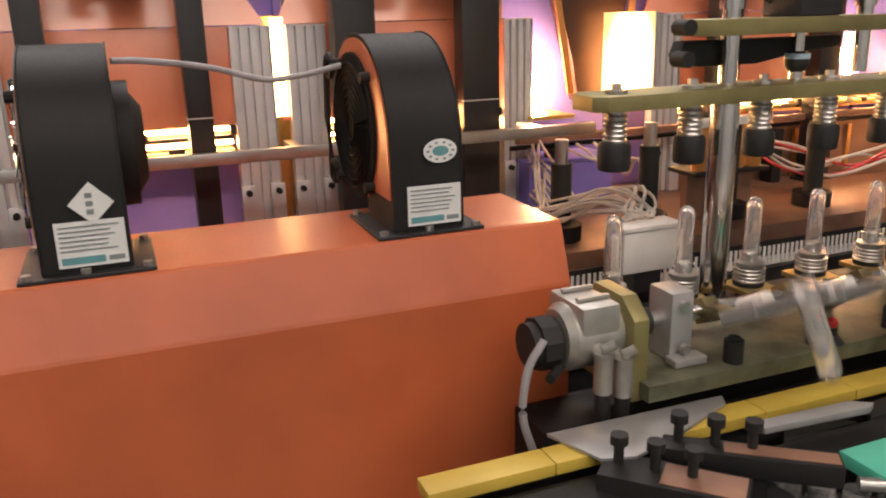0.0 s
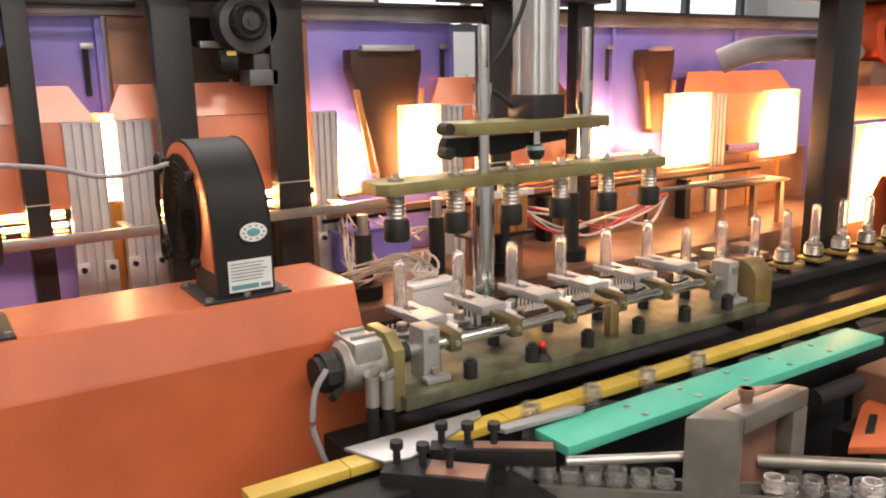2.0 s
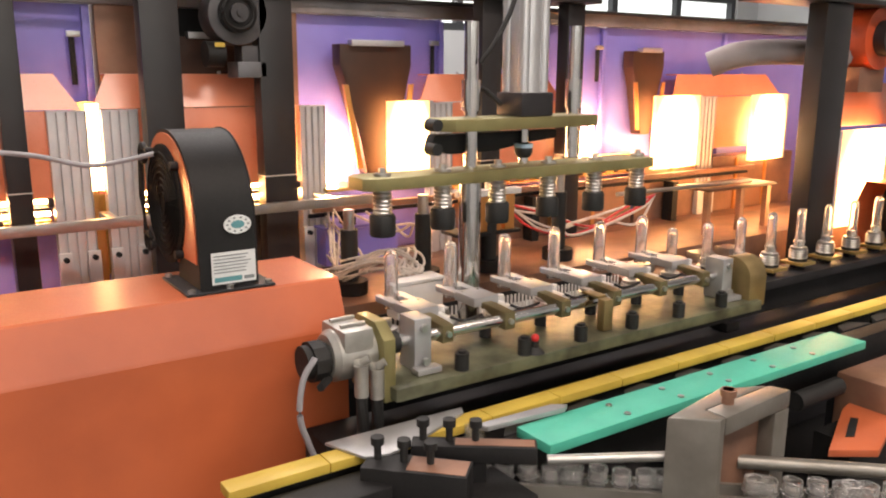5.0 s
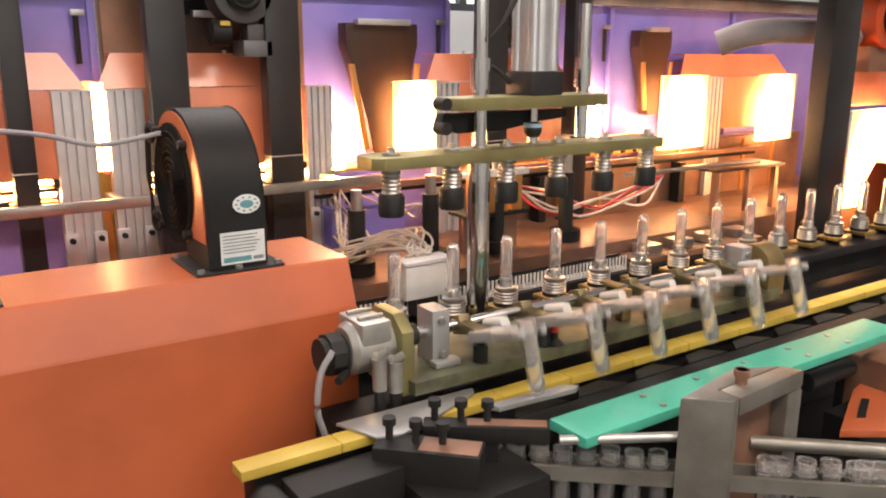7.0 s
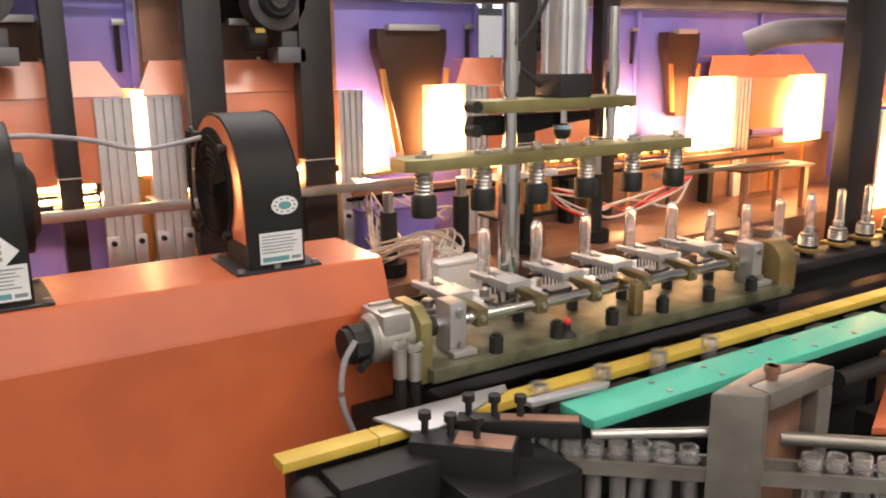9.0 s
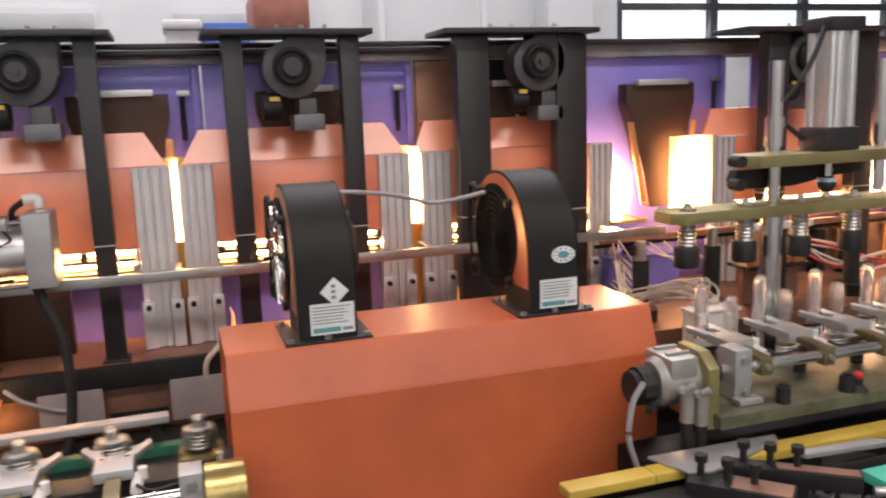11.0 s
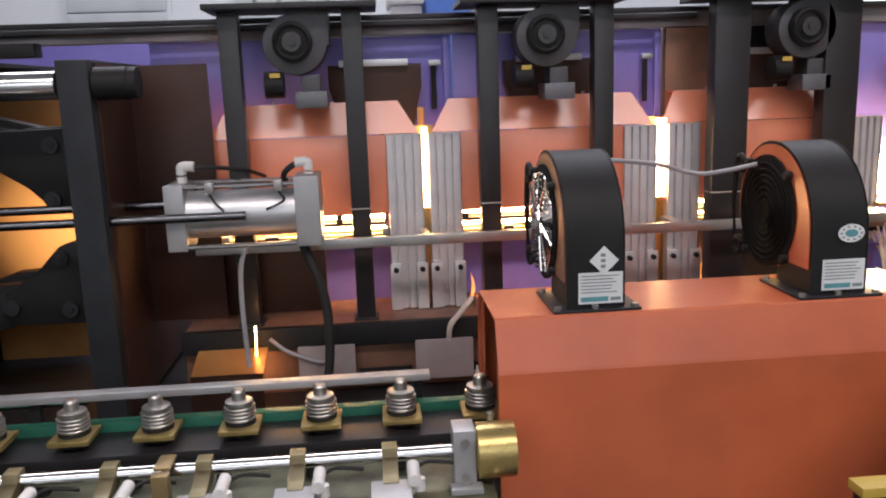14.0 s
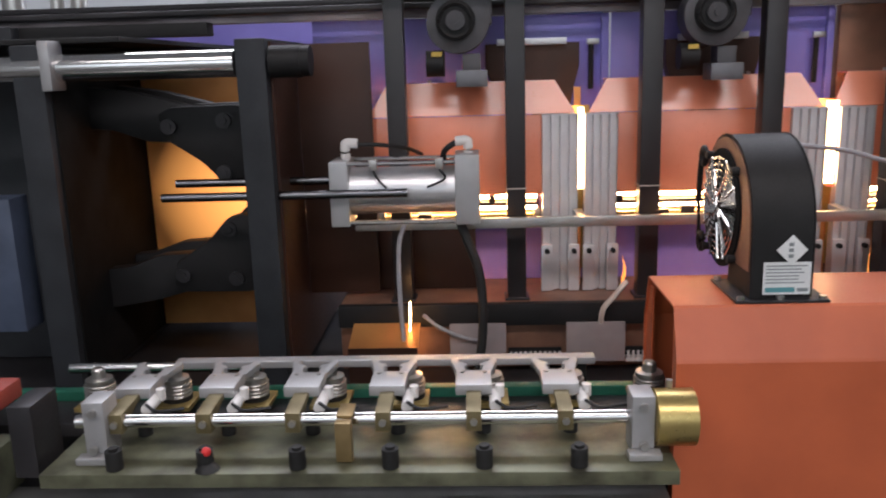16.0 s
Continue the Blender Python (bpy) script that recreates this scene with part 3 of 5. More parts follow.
def oven_hood(x0, x1, cut):
    """An orange lamp cover: upright face and a sloped, cut-cornered upper face."""
    t = thing("oven_hood", ((x0 + x1) / 2, 1.97, 1.34), "orange painted sheet cover over the lamp bank", "oven hood", "orange oven hoods")
    part("face", box(bmnew(), x0, x1, 1.968, 1.972, 1.335, 1.541, 0.001), HOOD, t)
    up = bmnew()
    prism(up, [(x0, 1.543), (x1, 1.543), (x1 - cut, 1.627), (x0 + cut, 1.627)], "y", 0, 0.004)
    for v in up.verts:
        v.co.y += 1.965 + (v.co.z - 1.543) * 0.42
    part("sloped_face", up, HOOD, t)
    part("top", box(bmnew(), x0 + cut, x1 - cut, 2.0045, 2.06, 1.623, 1.627), HOOD, t)
    for x, s in ((x0, 1), (x1, -1)):
        e = bmnew()
        prism(e, [(1.972, 1.34), (2.06, 1.34), (2.06, 1.54), (1.972, 1.54)], "x", x, x + s * 0.004)
        part("end", e, HOOD, t)
    for fx in (0.3, 0.7):
        b = bmnew()
        x = x0 + (x1 - x0) * fx
        cyl(b, (x, 2.015, 1.627), (x, 2.015, 1.634), 0.005, 6)
        part("bolt", b, STEEL, t)
    return t


def lamp_bank(x0, x1, y=2.03):
    """Quartz tubes under a hood, glowing below its edge."""
    t = thing("lamp_bank", ((x0 + x1) / 2, y, 1.25), "bank of glowing quartz heating tubes in the oven", "heating lamp", "quartz lamp banks")
    for z in (1.294, 1.324):
        b = bmnew()
        cyl(b, (x0, y - 0.035, z), (x1, y - 0.035, z), 0.0045, 10)
        part("quartz_tube", b, LAMPGLOW, t)
    part("reflector_bar", box(bmnew(), x0, x1, y - 0.058, y - 0.036, 1.304, 1.312, 0.001), SOOT, t)
    part("reflector_bar", box(bmnew(), x0, x1, y - 0.058, y - 0.036, 1.270, 1.281, 0.001), BRASS, t)
    rng = random.Random(round(x0 * 100))
    n = max(2, round((x1 - x0) / 0.06))
    for k in range(n + 1):
        x = x0 + (x1 - x0) * k / n
        w, zl = rng.uniform(0.006, 0.018), rng.choice((1.272, 1.300, 1.312))
        part("lamp_holder", box(bmnew(), x - w, x + w, y - 0.062, y - 0.025, zl, zl + rng.uniform(0.010, 0.024), 0.001), rng.choice((SOOT, SOOT, STEEL)), t)
    part("back_reflector", box(bmnew(), x0, x1, y - 0.01, y, 1.255, 1.335), RUST, t)
    return t


def pilaster(x0, x1):
    """A ribbed aluminium extrusion that carries the lamps."""
    t = thing("aluminium_upright", ((x0 + x1) / 2, 1.96, 1.075), "ribbed aluminium profile upright with bolted foot clamps", "upright", "ribbed aluminium uprights")
    o = [(x0, 1.985), (x0, 1.96)]
    n = 4
    w = (x1 - x0) / n
    for k in range(n):
        a = x0 + k * w
        o += [(a + 0.001, 1.956), (a + w * 0.68, 1.956), (a + w * 0.72, 1.9655), (a + w * 0.97, 1.9655)]
    o += [(x1, 1.956), (x1, 1.985)]
    part("profile", prism(bmnew(), o, "z", 1.075, 1.537), PROFILE, t)
    part("cap", box(bmnew(), x0 - 0.001, x1 + 0.001, 1.955, 1.987, 1.537, 1.541), PROFILE, t)
    for a, b_ in ((x0 - 0.004, x0 + 0.026), (x1 - 0.026, x1 + 0.004)):
        part("foot_clamp", box(bmnew(), a, b_, 1.94, 1.9545, 1.075, 1.20, 0.002), PROFILE, t)
        b = bmnew()
        cyl(b, ((a + b_) / 2, 1.928, 1.185), ((a + b_) / 2, 1.94, 1.185), 0.007, 8)
        part("bolt", b, BLACK, t)
    return t


def glow_gap(x0, x1):
    """The slit between two uprights; added upright glowing tubes stand for the oven glow behind."""
    t = thing("slit_glow", ((x0 + x1) / 2, 1.99, 1.15), "glowing upright tubes added for the oven glow in the slit between uprights", "heating lamp", "slit lamps")
    n = 2
    for k in range(n):
        x = x0 + (x1 - x0) * (k + 0.5) / n
        b = bmnew()
        cyl(b, (x, 1.972, 1.345), (x, 1.972, 1.556), min(0.012, (x1 - x0) / 4.2), 12)
        part("quartz_tube", b, FLAME, t)
    part("reflector", box(bmnew(), x0 - 0.02, x1 + 0.02, 2.012, 2.018, 1.12, 1.56), BRASS, t)
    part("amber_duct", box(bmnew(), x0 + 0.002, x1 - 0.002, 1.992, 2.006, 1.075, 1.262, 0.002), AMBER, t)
    return t


for a, b_, cut in ((-0.84, -0.302, 0.05), (-0.268, 0.326, 0.05), (0.349, 0.83, 0.045), (1.29, 1.87, 0.055), (2.44, 3.12, 0.06)):
    oven_hood(a, b_, cut)
for a, b_ in ((-1.0, -0.40), (-0.19, 0.24), (0.46, 0.88), (1.42, 2.28)):
    lamp_bank(a, b_)
for a, b_ in ((-0.388, -0.2955), (-0.2785, -0.194), (0.246, 0.334), (0.367, 0.454), (0.889, 0.966), (1.322, 1.406), (2.60, 2.69)):
    pilaster(a, b_)
for a, b_ in ((-0.2955, -0.2785), (0.334, 0.367)):
    glow_gap(a + 0.001, b_ - 0.001)

# open lamp chambers at the corners of the oven: bright reflectors round a dark flue


def reflector_panel(x0, x1, y0, y1, z0, z1):
    t = thing("lamp_reflector", ((x0 + x1) / 2, (y0 + y1) / 2, z0), "lamp reflector panel with bright lamp light put in as glow", "heating lamp", "glowing reflectors")
    o = [(x0, y0), (x1, y1), (x1 + 0.004, y1 + 0.02), (x0 + 0.004, y0 + 0.02)]
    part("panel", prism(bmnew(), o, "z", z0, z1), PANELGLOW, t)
    part("edge_strip", prism(bmnew(), [(x1, y1 - 0.004), (x1 + 0.012, y1 - 0.004), (x1 + 0.012, y1 + 0.022), (x1, y1 + 0.022)], "z", z0, z1), ALU, t)
    return t


def flue(x0, x1, xb0, xb1, y, z0, z1):
    """A dark tapered sheet flue."""
    t = thing("flue", ((x0 + x1) / 2, y, z0), "dark brown tapered sheet flue over the lamp chamber", "flue", "lamp flues")
    o = [(x0, z1), (x0, z1 - 0.06), (x0 + 0.02, z1 - 0.12), (xb0, z0 + 0.1), (xb0 + 0.02, z0), (xb1 - 0.02, z0), (xb1, z0 + 0.1), (x1 - 0.015, z1 - 0.12), (x1, z1 - 0.06), (x1, z1)]
    part("duct", prism(bmnew(), o, "y", y, y + 0.05, 0.002), FLUE, t)
    part("lip", box(bmnew(), x0 + 0.03, x1 - 0.035, y - 0.02, y + 0.01, z1 - 0.005, z1 + 0.012, 0.001), ALU, t, "bright metal lip")
    # Amber of the edge strips is lamp glow put into the colour.
    for xa, xb, s in ((x0 + 0.02, xb0, -1), (x1 - 0.015, xb1, 1)):
        part("wing", prism(bmnew(), [(xa, z1 - 0.115), (xa + s * 0.018, z1 - 0.115), (xb + s * 0.018, z0 + 0.02), (xb, z0 + 0.02)], "y", y - 0.012, y - 0.004, 0.001), AMBER, t, "amber edge strip with lamp glow put into its colour")
    return t


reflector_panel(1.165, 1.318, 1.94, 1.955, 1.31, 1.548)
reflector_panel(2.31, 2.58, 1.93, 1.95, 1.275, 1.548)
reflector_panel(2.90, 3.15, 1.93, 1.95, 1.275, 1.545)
flue(1.04, 1.281, 1.105, 1.235, 2.0, 1.33, 1.712)
flue(2.27, 2.44, 2.31, 2.40, 2.02, 1.4, 1.712)
flue(-0.53, -0.285, -0.42, -0.30, 2.03, 1.50, 1.722)
flue(-0.06, 0.18, 0.0, 0.12, 2.035, 1.50, 1.722)
flue(0.58, 0.82, 0.62, 0.76, 2.035, 1.50, 1.722)
# Added tubes wash the violet panel with the light of a hidden lamp.
for x0, xs in ((1.0, (0.985, 1.025)), (2.0, (1.99, 2.07))):
    ch = thing("added_flue_glow", (x0, 2.03, 1.30), "glowing tubes added beside the flue to wash the panel with light", "heating lamp", "open lamps")
    for k, x in enumerate(xs):
        b = bmnew()
        cyl(b, (x, 2.0 + 0.02 * (k % 2), 1.31), (x + (0.02 if k == 0 else 0), 2.0 + 0.02 * (k % 2), 1.43 + 0.04 * k), 0.0075, 10)
        part("quartz_tube", b, OPENGLOW, ch)
    part("tray", box(bmnew(), xs[0] - 0.03, xs[-1] + 0.05, 1.93, 2.06, 1.296, 1.306, 0.002), BRASS, ch)
cl = thing("chain_track", (1.2, 1.9, 1.25), "brass and steel preform chain track under the back oven", "chain track")
part("rail", box(bmnew(), 0.90, 2.9, 1.90, 1.92, 1.245, 1.262, 0.002), RUST, cl)
part("rail", box(bmnew(), 0.90, 2.9, 1.935, 1.95, 1.225, 1.236, 0.002), BLACK, cl)
for x in (1.0, 1.7, 2.4):
    part("stand", box(bmnew(), x, x + 0.03, 1.903, 1.95, 1.073, 1.224), BLACK, cl)
for x0, x1, z1 in ((1.42, 2.24, 1.22), (2.26, 3.25, 1.298)):
    pl = thing("lamp_plinth", ((x0 + x1) / 2, 2.0, 1.073), "heat-browned sheet plinth under the lamp reflectors", "plinth", "lamp plinths")
    part("front", box(bmnew(), x0, x1, 1.965, 1.975, 1.0735, z1, 0.002), RUST, pl)
    part("top", box(bmnew(), x0, x1, 1.976, 2.05, z1 - 0.012, z1, 0.002), AMBER, pl)
    n = round((x1 - x0) / 0.2)
    for k in range(1, n):
        part("rib", box(bmnew(), x0 + (x1 - x0) * k / n - 0.008, x0 + (x1 - x0) * k / n + 0.008, 1.957, 1.9645, 1.0735, z1 - 0.01, 0.001), AMBER, pl)
for x in (0.93,):
    bx = thing("violet_box", (x + 0.1, 1.95, 1.085), "violet painted box under the oven", "box", "violet boxes")
    part("body", box(bmnew(), x, x + 0.24, 1.90, 2.03, 1.086, 1.19, 0.004), PURPLE, bx)
    part("lid", box(bmnew(), x - 0.004, x + 0.244, 1.896, 2.034, 1.191, 1.20, 0.003), PURPLE, bx)

# Glowing drops imitate an orange reflection by the uprights; their feet are added.
for x, s in ((-0.178, 1), (0.47, -1)):
    fm = bmnew()
    lathe(fm, [(0.0005, 1.088), (0.004, 1.10), (0.005, 1.112), (0.0035, 1.13), (0.002, 1.146), (0.0004, 1.162)], (x, 1.955), 10)
    for v in fm.verts:
        v.co.x += s * 0.008 * math.sin((v.co.z - 1.088) * 40)
    solo("orange_gleam", fm, GLEAM, "orange gleam at an upright foot, added as a small glowing piece", "flame")
    solo("gleam_foot", cyl(bmnew(), (x, 1.955, 1.0725), (x, 1.955, 1.089), 0.006, 10), BRASS, "small brass foot added under the orange gleam", "burner")

# small grey boxes and wiring duct below the rail
for a, b_ in ((-0.339, -0.196), (-0.633, -0.495)):
    g = thing("junction_box", ((a + b_) / 2, 1.83, 0.93), "grey plastic junction box hanging before the table edge", "junction box", "junction boxes")
    part("body", box(bmnew(), a, b_, 1.80, 1.8125, 0.932, 1.03, 0.004), GREYBOX, g)
    part("lid", box(bmnew(), a - 0.002, b_ + 0.002, 1.794, 1.7995, 0.929, 1.033, 0.002), GREYBOX, g)
solo("box_cable", tube(bmnew(), spline([(-0.255, 1.80, 1.03), (-0.25, 1.79, 1.07), (-0.225, 1.79, 1.10), (-0.19, 1.82, 1.13)]), 0.007, 8), WIRE, "pale cable rising from a grey junction box", "cable")


def wiring_duct(x0, x1, y, z0, z1):
    t = thing("wiring_duct", ((x0 + x1) / 2, y, z0), "slotted grey wiring duct", "wiring duct", "wiring ducts")
    part("channel", box(bmnew(), x0, x1, y + 0.002, y + 0.03, z0, z0 + 0.008, 0.001), WHITEP, t)
    part("backing", box(bmnew(), x0, x1, y + 0.03, y + 0.034, z0, z1), BLACK, t)
    n = round((x1 - x0) / 0.0125)
    for k in range(n):
        x = x0 + (k + 0.2) * (x1 - x0) / n
        part("finger", box(bmnew(), x, x + 0.006, y, y + 0.0018, z0, z1), WHITEP, t)
    return t


wiring_duct(-0.486, -0.35, 1.80, 0.925, 0.955)
wiring_duct(-0.19, 0.1, 1.80, 0.925, 0.955)
wiring_duct(0.63, 1.62, 1.42, 1.03, 1.072)
solo("duct_shelf", box(bmnew(), 0.61, 2.3, 1.408, 1.515, 0.902, 1.029, 0.003), SOOT, "dark steel shelf under the wiring duct", "shelf")

# ---- mandrel chain ----
PITCH, X0, YM, YS = 0.148, 0.755, 1.26, 1.068
ZM = 1.118


def mandrel(x, z, spring):
    t = thing("mandrel", (x, YM, z - 0.075), "sprung steel mandrel of the preform chain", "mandrel", "chain mandrels")
    b = bmnew()
    cyl(b, (x, YM, z - 0.075), (x, YM, z - 0.062), 0.021, 20)
    part("foot", b, BLACK, t)
    part("seat", box(bmnew(), x - 0.036, x + 0.036, YM - 0.040, YM + 0.036, z - 0.062, z - 0.052, 0.002), BRACKET, t, "dull gold bracket")
    b = bmnew()
    cyl(b, (x, YM, z - 0.052), (x, YM, z - 0.044), 0.028, 20)
    part("collar", b, RUBBER, t)
    if spring:
        b = bmnew()
        for k in range(4):
            tube(b, [(x + 0.0265 * math.cos(a), YM + 0.0265 * math.sin(a), z - 0.041 + k * 0.007) for a in (j * math.tau / 18 for j in range(19))], 0.0026, 6)
        part("spring", b, STEEL, t)
    b = bmnew()
    lathe(b, [(0, z - 0.046), (0.019, z - 0.045), (0.019, z - 0.018), (0.025, z - 0.016), (0.025, z - 0.009), (0.013, z - 0.007), (0.012, z + 0.008), (0.009, z + 0.012), (0, z + 0.012)], (x, YM))
    part("spindle", b, STEEL, t)
    return t


mandrels = [(mandrel(X0 + PITCH * k, ZM, True), X0 + PITCH * k) for k in range(-44, 23)]
ct = thing("chain_bed", (0.9, YM, 0.90), "long steel bed that carries the mandrel chain", "chain bed")
part("bar", box(bmnew(), -5.9, 8.6, 1.205, 1.315, 1.015, 1.041, 0.003), SOOT, ct)
part("web", box(bmnew(), -5.9, 8.6, 1.245, 1.275, 0.93, 1.014), BLACK, ct)
for x in (-5.6, -4.4, -3.2, -2.2, -1.2, 0.3, 1.9, 3.5, 5.4, 7.2, 8.3):
    part("leg", box(bmnew(), x - 0.03, x + 0.03, 1.23, 1.29, 0.902 if -2 < x < 7.4 else 0.0, 0.929, 0.003), BLACK, ct)
part("green_strip", box(bmnew(), -1.90, -0.26, 1.318, 1.345, 0.99, 1.058, 0.003), GREENPCB, ct, "green coated strip")
wb = thing("guard_bar", (-0.8, 1.345, 1.09), "pale flat guard bar behind the gripper row", "bar")
part("bar", box(bmnew(), -1.165, -0.335, 1.335, 1.365, 1.096, 1.110, 0.002), ALUPALE, wb)
b = bmnew()
cyl(b, (-1.40, 1.38, 1.085), (-1.0, 1.38, 1.085), 0.011, 14)
part("rod", b, CHROME, wb)
for x in (-1.1, -0.72, -0.37):
    part("stay", box(bmnew(), x, x + 0.02, 1.348, 1.362, 1.042, 1.095), BLACK, wb)

# ---- preforms ----


def preform_mesh():
    """A clear blown-bottle preform, neck down at the origin, closed round end up."""
    b = bmnew()
    prof = [(0.0004, 0.107), (0.006, 0.104), (0.0104, 0.096), (0.0108, 0.03), (0.0122, 0.018), (0.0124, -0.010), (0.0158, -0.010), (0.0158, -0.006), (0.0150, -0.005), (0.0163, -0.003), (0.0150, -0.001), (0.0163, 0.001), (0.0150, 0.003), (0.0150, 0.008), (0.0185, 0.009), (0.0185, 0.0115), (0.0148, 0.0125), (0.0145, 0.020), (0.0140, 0.030), (0.0140, 0.100)]
    for k in range(1, 7):
        a = k * math.pi / 12
        prof.append((max(0.0004, 0.0140 * math.cos(a)), 0.100 + 0.0145 * math.sin(a)))
    lathe(b, prof, (0, 0), 20)
    return finish("preform", b, PET)


PREFORM = preform_mesh()


def preform(name="preform"):
    ob = new(name, PREFORM)
    return tagged(ob, "clear plastic bottle preform with threaded neck", "preform", "clear preforms")


# ---- gripper units ----


def gripper_unit(name, x_first, x_left, x_right, zs, label, motor_left):
    """A row of six flip-over gripper arms on one shaft over a bed plate; its origin is at shaft height."""
    t = thing(name, ((x_left + x_right) / 2, YS, zs), label, "gripper unit", "gripper units")
    zp = zs - 0.054
    part("bed_plate", box(bmnew(), x_left, x_right, 0.985, 1.17, zp - 0.024, zp, 0.002), BEDZINC, t, "olive zinc-plated bed plate")
    b = bmnew()
    cyl(b, (x_left + 0.03, YS, zs), (x_right - 0.03, YS, zs), 0.0115, 20)
    part("shaft", b, CHROME, t, "bright chrome shaft")
    for x in (x_left + (0.070 if motor_left else 0.055), x_right - (0.085 if motor_left else 0.065)):
        br = part("bearing_block", box(bmnew(), x, x + 0.036, YS - 0.030, YS + 0.022, zp + 0.001, zs + 0.045, 0.002), ALUPALE, t, "pale aluminium bearing block")
        part("foot", box(bmnew(), x - 0.008, x + 0.044, YS - 0.055, YS - 0.0305, zp + 0.001, zp + 0.012, 0.002), ALUPALE, br)
        for z, y in ((zs + 0.027, YS - 0.037), (zp + 0.02, YS - 0.044)):
            b = bmnew()
            cyl(b, (x + 0.018, y, z), (x + 0.018, y + 0.008, z), 0.0075, 8)
            part("bolt", b, STEEL, br)
    for k in range(6):
        x = x_first + PITCH * k + (0.0 if motor_left else 0.018)
        for y, r in ((1.005, 0.0135), (1.13, 0.0125)):
            b = bmnew()
            cyl(b, (x - 0.002, y, zp + 0.0005), (x - 0.002, y, zp + 0.032), r, 18)
            cyl(b, (x - 0.002, y, zp + 0.032), (x - 0.002, y, zp + 0.037), r * 0.6, 12)
            part("rubber_stop", b, RUBBER, t)
    x = x_first + PITCH * 1 + 0.02
    b = bmnew()
    cyl(b, (x, 1.0, zp + 0.001), (x, 1.0, zp + 0.012), 0.02, 14, 0.01)
    cyl(b, (x, 1.0, zp + 0.012), (x, 1.0, zp + 0.024), 0.008, 12)
    part("sensor_base", b, RUBBER, t)
    b = bmnew()
    bmesh.ops.create_uvsphere(b, u_segments=12, v_segments=8, radius=0.0085, matrix=Matrix.Translation((x, 1.0, zp + 0.030)))
    part("red_cap", b, REDP, t, "red knob")
    x = x_first + PITCH * 2 + 0.075
    part("strap_bracket", box(bmnew(), x, x + 0.026, YS - 0.05, YS - 0.03, zp + 0.001, zs + 0.014, 0.002), DULLGOLD, t)
    part("strap_bracket_top", box(bmnew(), x, x + 0.026, YS - 0.03, YS + 0.02, zs + 0.0135, zs + 0.019, 0.002), DULLGOLD, t)
    if motor_left:
        part("end_plate", prism(bmnew(), [(YS - 0.062, zp - 0.03), (YS + 0.06, zp - 0.03), (YS + 0.06, zs + 0.03), (YS + 0.035, zs + 0.056), (YS - 0.03, zs + 0.056), (YS - 0.062, zs + 0.03)], "x", x_left - 0.012, x_left + 0.012, 0.003), ZINC, t)
        b = bmnew()
        cyl(b, (x_left + 0.013, YS, zs), (x_left + 0.05, YS, zs), 0.02, 20)
        part("coupling", b, RUBBER, t)
        rot = bmnew()
        cyl(rot, (x_left - 0.082, YS, zs), (x_left - 0.013, YS, zs), 0.046, 28)
        cyl(rot, (x_left - 0.092, YS, zs), (x_left - 0.082, YS, zs), 0.038, 28, 0.046)
        box(rot, x_left - 0.078, x_left - 0.02, YS - 0.045, YS + 0.045, zs + 0.01, zs + 0.052, 0.008)
        mt = part("rotary_actuator", rot, CASTALU, t, "grey cast rotary actuator")
        for yy in (-0.022, 0.018):
            part("rib", box(bmnew(), x_left - 0.072, x_left - 0.024, YS + yy, YS + yy + 0.008, zs + 0.0525, zs + 0.058, 0.002), CASTALU, mt)
        b = bmnew()
        cyl(b, (x_left - 0.136, YS, zs - 0.004), (x_left - 0.093, YS, zs - 0.004), 0.030, 18)
        cyl(b, (x_left - 0.124, YS, zs - 0.004), (x_left - 0.100, YS, zs - 0.004), 0.0365, 10)
        part("sensor_cap", b, RUBBER, mt, "black knurled cap")
        b = bmnew()
        cyl(b, (x_left - 0.124, YS - 0.045, zs - 0.035), (x_left - 0.095, YS - 0.02, zs - 0.032), 0.007, 8)
        part("switch", b, RUBBER, mt)
        for k, dx in enumerate((-0.055, -0.025)):
            b = bmnew()
            cyl(b, (x_left + dx, YS - 0.060, zs - 0.005 - 0.012 * k), (x_left + dx, YS - 0.060, zs - 0.060 - 0.01 * k), 0.0125, 14)
            cyl(b, (x_left + dx, YS - 0.060, zs - 0.012 - 0.012 * k), (x_left + dx, YS - 0.040, zs - 0.006 - 0.012 * k), 0.010, 12)
            cyl(b, (x_left + dx, YS - 0.060, zs - 0.001 - 0.012 * k), (x_left + dx + 0.012, YS - 0.068, zs + 0.008 - 0.012 * k), 0.007, 10)
            part("air_fitting", b, CASTALU, mt)
            b = bmnew()
            tube(b, [(x_left + dx, YS - 0.060, zs - 0.055 - 0.01 * k), (x_left + dx + 0.002, YS - 0.058, zs - 0.13), (x_left + dx, YS - 0.04, zs - 0.24)], 0.0105, 10)
            part("air_hose", b, RUBBER, mt)
        b = bmnew()
        tube(b, spline([(x_left - 0.124, YS - 0.028, zs + 0.012), (x_left - 0.150, YS - 0.035, zs - 0.02), (x_left - 0.158, YS - 0.035, zs - 0.08), (x_left - 0.146, YS - 0.038, zs - 0.13), (x_left - 0.124, YS - 0.04, zs - 0.19)]), 0.0055, 8)
        part("signal_cable", b, CABLE, mt, "pale grey signal cable")
    else:
        b = bmnew()
        cyl(b, (x_right - 0.026, YS - 0.005, zs + 0.0), (x_right + 0.036, YS - 0.005, zs + 0.0), 0.046, 32)
        cyl(b, (x_right - 0.028, YS - 0.005, zs + 0.0), (x_right - 0.02, YS - 0.005, zs), 0.04, 32, 0.046)
        part("end_disc", b, BRASS, t, "yellow brass end disc")
